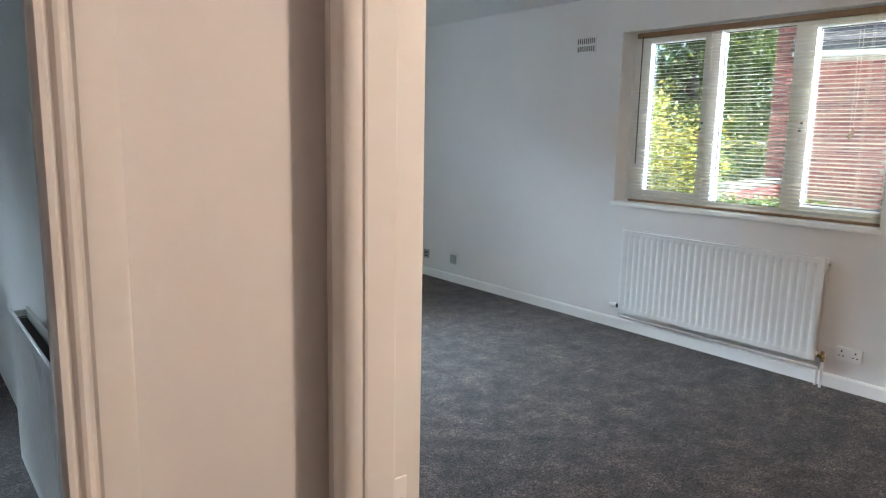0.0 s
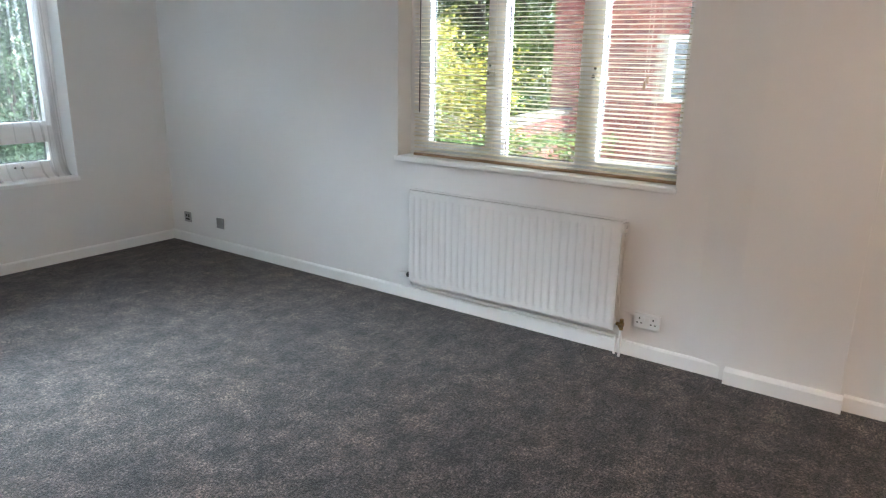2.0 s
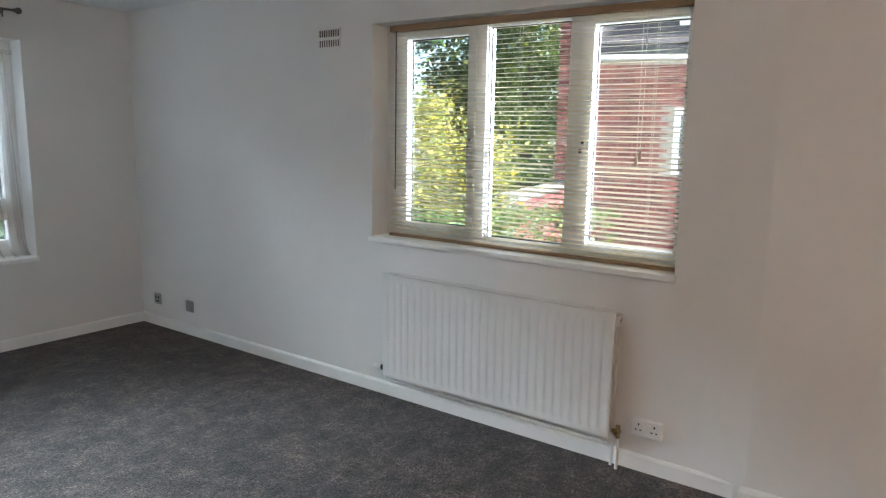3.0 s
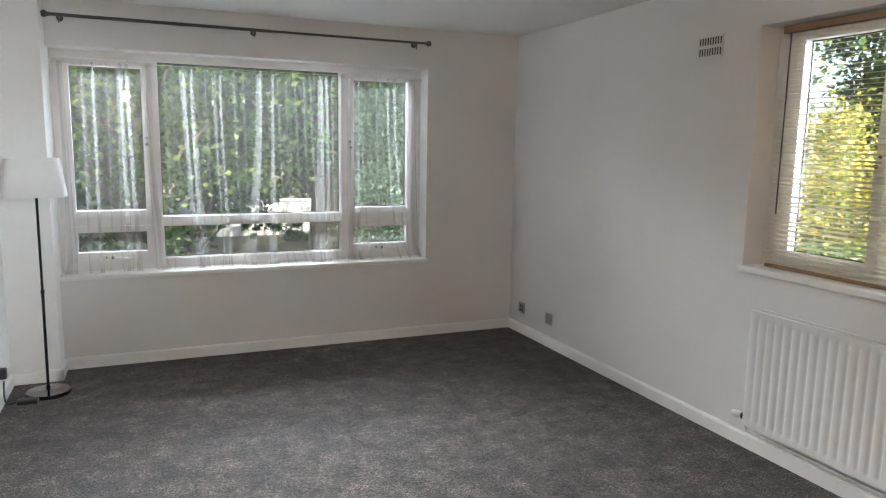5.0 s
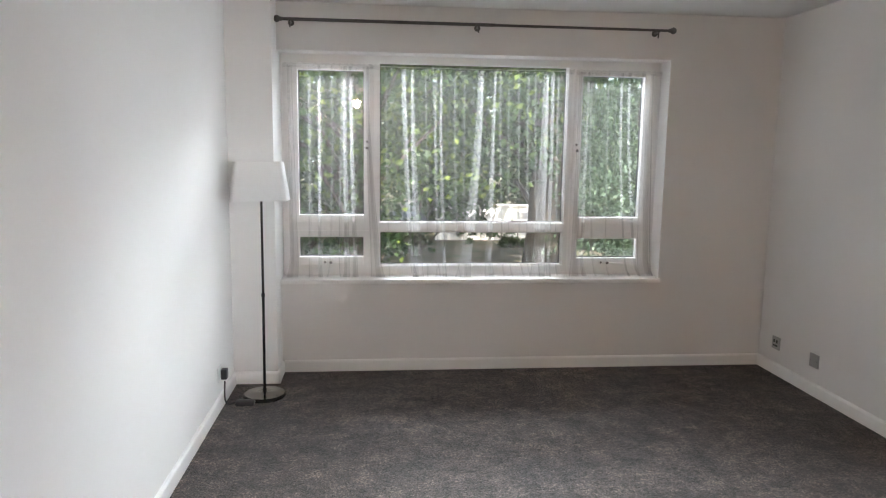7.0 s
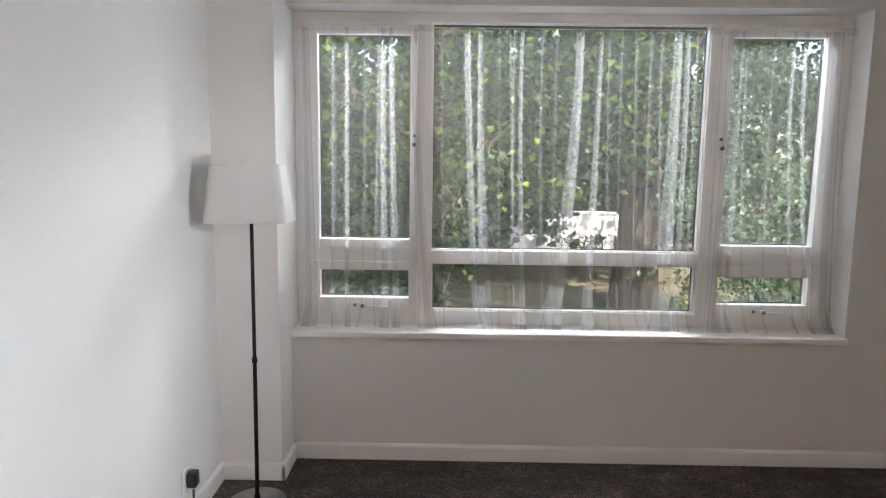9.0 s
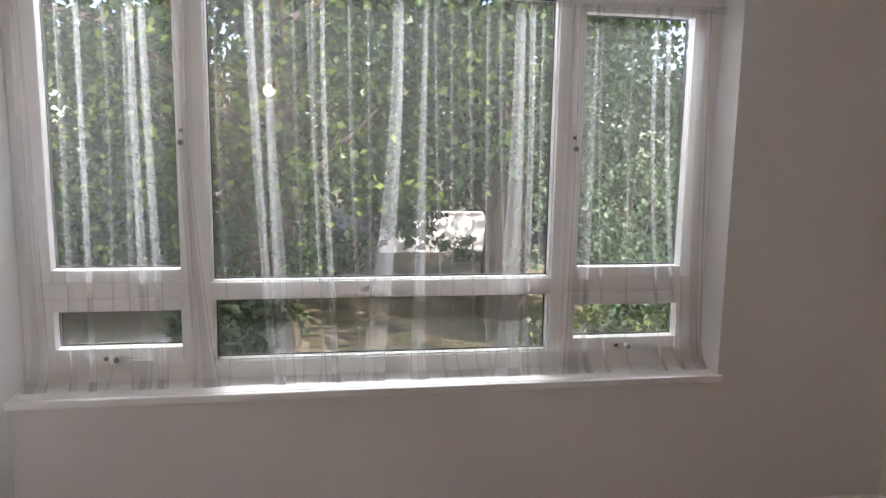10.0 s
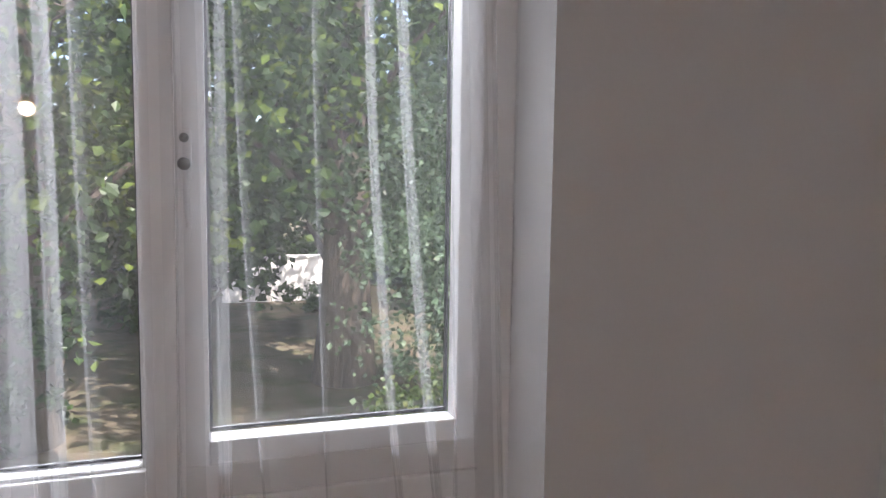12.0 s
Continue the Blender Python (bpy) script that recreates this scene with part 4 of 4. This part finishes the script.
for r in (-0.028, 0.028):
    for k in range(9):
        bm = bmesh.new()
        box(bm, -0.074 + k * 0.0185 + 0.002, -0.074 + k * 0.0185 + 0.006, 0.006, 0.011, r - 0.019, r + 0.019, 0.001)
        part("louvre", bm, M_VENT, vent)


# ---- ceiling lights, room and lobby ----
def ceiling_light(place, label):
    ob = thing("ceiling_light", place, label, "ceiling light", "warm ceiling lights")
    bm = bmesh.new()
    turned(bm, [(0.05, 0.0), (0.05, -0.018), (0.02, -0.03), (0.004, -0.034), (0.004, -0.09)], (0, 0, 0), 20)
    part("ceiling_rose", bm, M_PLASTIC, ob, smooth=True)
    bm = bmesh.new()
    turned(bm, [(0.02, -0.085), (0.022, -0.09), (0.10, -0.14), (0.105, -0.145), (0.101, -0.146), (0.018, -0.097)], (0, 0, 0), 32)
    part("shade", bm, M_AMBER, ob, "amber glass shade", True)
    return ob


ceiling_light((1.28, -0.44, H), "small ceiling light with an amber shade, lit")
ceiling_light((-0.35, -0.1, H), "small ceiling light with an amber shade, lit in the lobby")


# ---- outside ----
GZ = -0.9
bm = bmesh.new()
box(bm, -400, 400, -400, 400, GZ - 0.3, GZ)
setting("ground", bm, M_LAWN, "lawn with dry worn patches and fallen leaves", "ground")
bm = bmesh.new()
box(bm, -60, 60, 21.5, 27.5, GZ + 0.004, GZ + 0.02)
setting("road", bm, M_TARMAC, "grey tarmac road beyond the trees", "road")
bm = bmesh.new()
box(bm, 4.9, 12.5, -6, 3.4, GZ + 0.004, GZ + 0.03)
setting("pavement", bm, M_PAVE, "pale paved drive between the houses", "pavement")


def leaf_mesh(name, spots, size, material, rnd, droop=0.5):
    """Many small folded leaves, each two triangles either side of a rib, joined."""
    vs, fs = [], []
    for p in spots:
        d = Vector((rnd.gauss(0, 1), rnd.gauss(0, 1), rnd.gauss(-droop, 0.6))).normalized()
        side = d.cross(Vector((rnd.gauss(0, 1), rnd.gauss(0, 1), rnd.gauss(0, 1)))).normalized()
        up = d.cross(side)
        s = size * rnd.uniform(0.6, 1.35)
        i = len(vs)
        base = Vector(p)
        vs += [base, base + d * s * 0.45 + side * s * 0.38 + up * s * 0.10, base + d * s, base + d * s * 0.45 - side * s * 0.38 + up * s * 0.10]
        fs += [(i, i + 1, i + 2), (i, i + 2, i + 3)]
    me = bpy.data.meshes.new(name)
    me.from_pydata([tuple(v) for v in vs], [], fs)
    me.materials.append(material)
    return me


def crown_spots(rnd, n, centre, radii, clumps, clump_r, hollow=0.35):
    """Places of leaves, gathered in clumps of uneven size within an ellipsoid."""
    heads = []
    while len(heads) < clumps:
        q = Vector((rnd.uniform(-1, 1), rnd.uniform(-1, 1), rnd.uniform(-1, 1)))
        if hollow < q.length < 1:
            heads.append((Vector((centre[0] + q.x * radii[0], centre[1] + q.y * radii[1], centre[2] + q.z * radii[2])), clump_r * rnd.uniform(0.5, 1.4)))
    out = []
    for _ in range(n):
        c, r = heads[rnd.randrange(len(heads))]
        q = Vector((rnd.gauss(0, 0.5), rnd.gauss(0, 0.5), rnd.gauss(0, 0.4)))
        out.append(c + q * r)
    return out, heads


def tree(name, place, height, trunk_r, crown_c, crown_r, leaves, leaf, material, label, seed, clumps=60, clump_r=0.7, category="tree", limbs=9, lean=0.0, trim=None):
    rnd = random.Random(seed)
    ob = thing(name, place, label, category)
    bm = bmesh.new()
    cz, top = crown_c[2], height
    pts = [Vector((lean * t * t + 0.06 * math.sin(3 * t + seed), 0.06 * math.cos(2.3 * t + seed), top * 0.85 * t)) for t in (0, 0.12, 0.3, 0.5, 0.7, 0.88, 1.0)]
    radii = [trunk_r * 1.35, trunk_r * 1.02, trunk_r * 0.9, trunk_r * 0.72, trunk_r * 0.5, trunk_r * 0.28, trunk_r * 0.1]
    for a, b, r1, r2 in zip(pts, pts[1:], radii, radii[1:]):
        rod(bm, a, b, r1, r2, 14, False)
    spots, heads = crown_spots(rnd, leaves, crown_c, crown_r, clumps, clump_r)
    if trim:
        spots = [p for p in spots if not (trim[0] < p.x < trim[1] and p.z < trim[2])]
    for k in range(limbs):
        h = heads[k % len(heads)][0]
        t = min(max(h.z / (top * 0.85) - 0.18, 0.18), 0.9)
        i = min(int(t * 6), 5)
        a = pts[i].lerp(pts[i + 1], t * 6 - i)
        m = a.lerp(h, 0.5) + Vector((0, 0, 0.12 * (h - a).length))
        rod(bm, a, m, trunk_r * 0.28, trunk_r * 0.16, 7, False)
        rod(bm, m, h, trunk_r * 0.16, trunk_r * 0.04, 6, False)
    part("trunk", bm, M_BARK, ob, "dark ridged bark", True)
    crown = new("crown", leaf_mesh("crown", spots, leaf, material, rnd))
    crown.parent = ob
    return ob


def shrub(name, place, radii, leaves, leaf, material, label, seed, clumps=40, category="shrub", stems=6):
    rnd = random.Random(seed)
    ob = thing(name, place, label, category)
    spots, heads = crown_spots(rnd, leaves, (0, 0, radii[2]), radii, clumps, min(radii) * 0.42, 0.2)
    spots = [p for p in spots if p.z > 0.02]
    bm = bmesh.new()
    for k in range(stems):
        h = heads[k][0]
        rod(bm, (0.12 * math.cos(k * 2.1), 0.12 * math.sin(k * 2.1), -0.02), h, 0.03, 0.008, 6, False)
    part("stems", bm, M_BARK, ob)
    crown = new("crown", leaf_mesh("crown", spots, leaf, material, rnd))
    crown.parent = ob
    return ob


# trees and shrubs before the wide window
tree("lime_tree", (1.38, 11.9, GZ), 9.5, 0.27, (0.0, 0.1, 4.6), (3.8, 1.9, 3.9), 26000, 0.11, M_LEAF, "large lime tree with low leafy shoots on its trunk", 11, 170, 0.62, limbs=16, trim=(1.0, 4.5, 1.75))
tree("lime_tree", (4.55, 13.2, GZ), 10.0, 0.30, (0.1, 1.2, 5.0), (3.2, 2.6, 3.9), 15000, 0.13, M_LEAF_DEEP, "tall dark-trunked lime tree on the lawn", 12, 110, 0.75, limbs=12, trim=(-4.5, 0.2, 1.9))
tree("lime_tree", (-2.3, 13.5, GZ), 9.0, 0.26, (0.2, 0, 4.3), (3.4, 2.6, 3.9), 15000, 0.135, M_LEAF, "leafy lime tree catching sun at its edge", 13, 110, 0.8)
tree("lime_tree", (11.2, 14.2, GZ), 10.0, 0.28, (0, 0, 4.9), (3.6, 2.8, 4.6), 13000, 0.15, M_LEAF_DEEP, "dense dark lime tree on the lawn", 14, 80, 0.8)
for i, (x, y, hgt) in enumerate(((-7.5, 19.0, 10.5), (-1.5, 20.3, 9.5), (13.5, 19.5, 11.0), (8.4, 23.5, 10.5), (3.8, 24.0, 10.0), (-13.0, 16.0, 10.0))):
    tree("woodland_tree", (x, y, GZ), hgt, 0.3, (0, 0, hgt * 0.52), (3.6, 3.0, hgt * 0.46), 9000, 0.24, M_LEAF if i % 2 else M_LEAF_DEEP, "broad leafy tree at the garden's far edge", 20 + i, 70, 0.95)
shrub("conifer_shrub", (5.25, 10.7, GZ), (1.0, 0.9, 1.8), 15000, 0.06, M_LEAF_GREY, "tall pale grey-green conifer shrub on the lawn", 31, 90)
shrub("laurel_shrub", (0.9, 11.0, GZ), (0.65, 0.55, 0.55), 1800, 0.10, M_LEAF_DEEP, "dark glossy laurel shrub at the tree's foot", 32, 30)
shrub("laurel_shrub", (5.0, 18.2, GZ), (0.75, 0.45, 0.28), 3600, 0.05, M_LEAF_DEEP, "low dark shrub in front of the white wall", 33, 30)
shrub("laurel_shrub", (-1.8, 17.5, GZ), (2.2, 0.8, 0.9), 4000, 0.12, M_LEAF_DEEP, "wide dark laurel shrub under the trees", 34, 60)
shrub("laurel_shrub", (9.2, 17.6, GZ), (2.4, 0.9, 1.1), 4000, 0.12, M_LEAF_DEEP, "wide dark laurel shrub under the trees", 35, 60)
for i in range(9):
    x = -10.5 + 2.6 * i
    if not 2.9 < x < 8.3:
        shrub("laurel_shrub", (x, 17.4 + 0.5 * math.sin(2.1 * i), GZ), (1.9, 0.9, 1.75 + 0.3 * math.sin(1.7 * i)), 4200, 0.17, M_LEAF_DEEP, "tall dark laurel in the boundary shrubbery", 70 + i, 60)
for i, x in enumerate((3.2, 5.6, 8.2)):
    shrub("laurel_shrub", (x, 21.0, GZ), (1.6, 0.8, 1.9), 3600, 0.19, M_LEAF_DEEP, "tall dark laurel behind the white wall", 90 + i, 50)
shrub("privet_shrub", (4.75, 9.95, GZ), (1.0, 0.6, 0.42), 3600, 0.06, M_HEDGE, "low light green privet on the lawn below the window", 37, 40)
# added tree out of sight of both windows, placed to shade the lawn
tree("unseen_shading_tree", (6.7, 7.8, GZ), 8.5, 0.16, (0, 0, 5.0), (2.4, 2.2, 3.0), 15000, 0.11, M_LEAF, "added tree, out of view, that shades the lawn", 38, 70, 0.65)
shrub("ivy_shrub", (1.38, 11.9, GZ), (0.55, 0.5, 1.6), 2600, 0.085, M_LEAF_DEEP, "ivy and leafy shoots round the lime trunk", 36, 50)
gw = thing("garden_wall", (4.6, 19.6, GZ), "low white-rendered garden wall in bright sun", "garden wall")
bm = bmesh.new()
box(bm, -1.45, 1.15, -0.11, 0.11, 0, 0.9, 0.01)
part("wall_body", bm, M_RENDER, gw)
bm = bmesh.new()
box(bm, -1.48, 1.18, -0.14, 0.14, 0.9, 0.95, 0.012)
part("coping", bm, M_RENDER, gw)

# east garden: golden shrub, hedge, trees, brick garden wall
shrub("golden_shrub", (8.3, 5.95, GZ), (0.95, 0.85, 1.45), 17000, 0.055, M_LEAF_GOLD, "tall golden-leaved shrub in full sun", 41, 75)
shrub("green_shrub", (11.2, 6.5, GZ), (0.6, 0.5, 1.15), 4500, 0.06, M_LEAF, "bright green shrub beside the brick wall", 43, 30)
tree("ash_tree", (17.6, 11.2, GZ), 9.5, 0.22, (0, 0, 4.6), (2.0, 2.0, 3.9), 22000, 0.14, M_HEDGE, "light green ash tree behind the golden shrub", 44, 80, 0.7)
tree("dark_tree", (22.4, 12.6, GZ), 11.5, 0.25, (0, 0, 5.4), (3.3, 2.8, 5.0), 26000, 0.17, M_HEDGE, "dense dark green tree beside the house", 45, 80, 0.8)
hedge = thing("hedge", (7.9, 5.1, GZ), "clipped garden hedge with a sunlit top", "hedge", turn=-28)
rnd = random.Random(50)
spots = [(rnd.uniform(-1.9, 1.9), rnd.uniform(-0.35, 0.35), rnd.uniform(0.02, 1.5)) for _ in range(1500)]
spots += [(rnd.uniform(-1.9, 1.9), rnd.choice((-0.35, 0.35)) + rnd.gauss(0, 0.03), rnd.uniform(0.0, 1.5)) for _ in range(2600)]
spots += [(rnd.uniform(-1.9, 1.9), rnd.uniform(-0.38, 0.38), 1.5 + rnd.gauss(0, 0.03)) for _ in range(1700)]
crown = new("foliage", leaf_mesh("foliage", spots, 0.06, M_HEDGE, rnd, 0.0))
crown.parent = hedge
bm = bmesh.new()
for k in range(8):
    rod(bm, (-1.7 + k * 0.48, 0, -0.02), (-1.7 + k * 0.48, 0.05, 1.2), 0.03, 0.015, 6, False)
part("stems", bm, M_BARK, hedge)

# brick house across the drive; its local x runs along the face, y into it
HT = -72.0
house = thing("brick_house", (12.4, 5.72, GZ), "red brick house with dark tiled roof and white eaves", "house", turn=HT)
bm = bmesh.new()
box(bm, 0.0, 9.0, 0.012, 6.0, 0, 3.72)
part("wall", bm, M_MORTAR, house, "brick wall backing with pale mortar")
bm = bmesh.new()
box(bm, -0.62, -0.012, 0.212, 1.6, 0, 6.6)
part("chimney_breast", bm, M_MORTAR, house, "tall brick chimney breast")
bm = bmesh.new()
a = [bm.verts.new(v) for v in ((-0.3, -0.32, 3.80), (9.3, -0.32, 3.80), (9.3, 3.0, 6.5), (-0.3, 3.0, 6.5), (9.3, 6.3, 3.80), (-0.3, 6.3, 3.80))]
b = [bm.verts.new(v.co + Vector((0, 0, 0.07))) for v in a]
for q in (a, b):
    bm.faces.new((q[0], q[1], q[2], q[3]))
    bm.faces.new((q[3], q[2], q[4], q[5]))
for i, j in ((0, 1), (1, 2), (2, 4), (4, 5), (5, 3), (3, 0)):
    bm.faces.new((a[i], a[j], b[j], b[i]))
roof = part("roof", bm, M_TILE, house, "dark plain-tiled roof")
slope = math.degrees(math.atan2(2.7, 3.32))
bm = bmesh.new()
box(bm, 0, 0.262, 0, 0.24, 0, 0.014)
tile_mesh = mesh_of("tile", bm, M_TILE)
for r in range(8):
    for k in range(28):
        u = r * 0.19
        shared("tile", tile_mesh, roof, (-0.25 + k * 0.268 + (0.134 if r % 2 else 0), -0.33 + u * math.cos(radians(slope)), 3.885 + u * math.sin(radians(slope))), (slope - 3.0, 0, 0))
bm = bmesh.new()
box(bm, -0.3, 9.3, -0.31, -0.29, 3.66, 3.80)
part("fascia", bm, M_TRIM, house, "white painted fascia board")
bm = bmesh.new()
box(bm, -0.3, 9.3, -0.29, 0.0, 3.665, 3.68)
part("soffit", bm, M_TRIM, house)
bm = bmesh.new()
box(bm, -0.3, 9.3, -0.40, -0.312, 3.73, 3.80, 0.02)
part("gutter", bm, M_BLACK, house, "dark gutter")


def house_window(x0, x1, z0, z1):
    w = thing("window", (0, 0, 0), "white-framed house window", "window")
    del w["category"]
    w.parent = house
    w.matrix_local = Matrix()
    bm = bmesh.new()
    box(bm, x0, x1, -0.02, -0.015, z0, z1)
    part("pane", bm, M_BLACK, w, "dark reflecting glass")
    bm = bmesh.new()
    ring_frame(bm, lambda u, v, d: (u, d, v), x0 - 0.07, x1 + 0.07, z0 - 0.07, z1 + 0.07, 0.1, 0.1, 0.1, 0.1, -0.06, -0.012, 0.004)
    n = max(1, round((x1 - x0) / 0.55))
    for k in range(1, n):
        c = x0 + (x1 - x0) * k / n
        box(bm, c - 0.035, c + 0.035, -0.055, -0.012, z0, z1)
    m = (z1 - z0) / 4
    for k in range(1, 4):
        box(bm, x0, x1, -0.045, -0.012, z0 + k * m - 0.012, z0 + k * m + 0.012)
    part("frame", bm, M_TRIM, w, "white window frame")
    return w


house_window(1.39, 2.7, 1.88, 2.83)
house_window(5.4, 6.9, 1.5, 2.82)
dormer = thing("dormer", (0, 0, 0), "white dormer on the tiled roof", "dormer")
del dormer["category"]
dormer.parent = house
dormer.matrix_local = Matrix()
bm = bmesh.new()
box(bm, 1.3, 3.2, 0.05, 2.4, 4.02, 5.30)
part("cheek", bm, M_TRIM, dormer, "white boarded dormer")
bm = bmesh.new()
box(bm, 1.46, 3.05, 0.042, 0.049, 4.14, 5.12)
part("pane", bm, M_BLACK, dormer, "dark reflecting glass")

# brick garden wall
bw = thing("garden_wall", (9.2, 5.28, GZ), "brick garden wall with a pale stone coping", "garden wall", turn=11.3)
bm = bmesh.new()
box(bm, 0, 3.0, 0.006, 0.2, 0, 1.62)
part("wall_body", bm, M_MORTAR, bw)
bm = bmesh.new()
box(bm, -0.04, 3.02, -0.05, 0.25, 1.62, 1.68, 0.012)
part("coping", bm, M_PAVE, bw, "pale stone coping")

# ---- bricks, laid in stretcher bond ----
bm = bmesh.new()
box(bm, 0.004, 0.221, 0.0, 0.05, 0.004, 0.069, 0.003)
brick_mesh = mesh_of("brick", bm, M_BRICK)


def lay(owner, x0, x1, z0, z1, y, near, seed, holes=()):
    """Single bricks inside the near stretch, the others joined."""
    rnd = random.Random(seed)
    rest = bmesh.new()
    count, row, z = 0, 0, z0
    while z + 0.07 < z1:
        x = x0 + (0.1125 if row % 2 else 0.0)
        if row % 2:
            box(rest, x0 + 0.004, x0 + 0.108, y, y + 0.05, z + 0.004, z + 0.069)
        while x + 0.22 < x1:
            if not any(h[0] - 0.2 < x < h[1] and h[2] - 0.07 < z < h[3] for h in holes):
                dy = rnd.uniform(-0.003, 0.003)
                if near[0] < x < near[1] and near[2] < z < near[3] and count < 300:
                    shared("brick", brick_mesh, owner, (x, y + dy, z))
                    count += 1
                else:
                    box(rest, x + 0.004, x + 0.221, y + dy, y + dy + 0.05, z + 0.004, z + 0.069)
            x += 0.225
        if x1 - x > 0.04:
            box(rest, x + 0.004, x1, y, y + 0.05, z + 0.004, z + 0.069)
        z += 0.075
        row += 1
    tagged(part("brickwork", rest, M_BRICK, owner, "weathered red bricks in stretcher bond"), kind="stuff")


house_wall = [c for c in house.children if c.name.startswith("wall")][0]
breast = [c for c in house.children if c.name.startswith("chimney")][0]
lay(house_wall, 0.0, 6.0, 0.3, 3.66, -0.002, (0.2, 3.4, 2.0, 3.64), 61, ((1.31, 2.78, 1.80, 2.91), (5.32, 6.98, 1.42, 2.9)))
lay(breast, -0.62, -0.01, 0.3, 6.5, 0.198, (-2, 1, 2.4, 4.6), 62)
lay(bw, 0.0, 3.0, 0.0, 1.6, -0.006, (0, 3.0, 0.9, 1.6), 63)
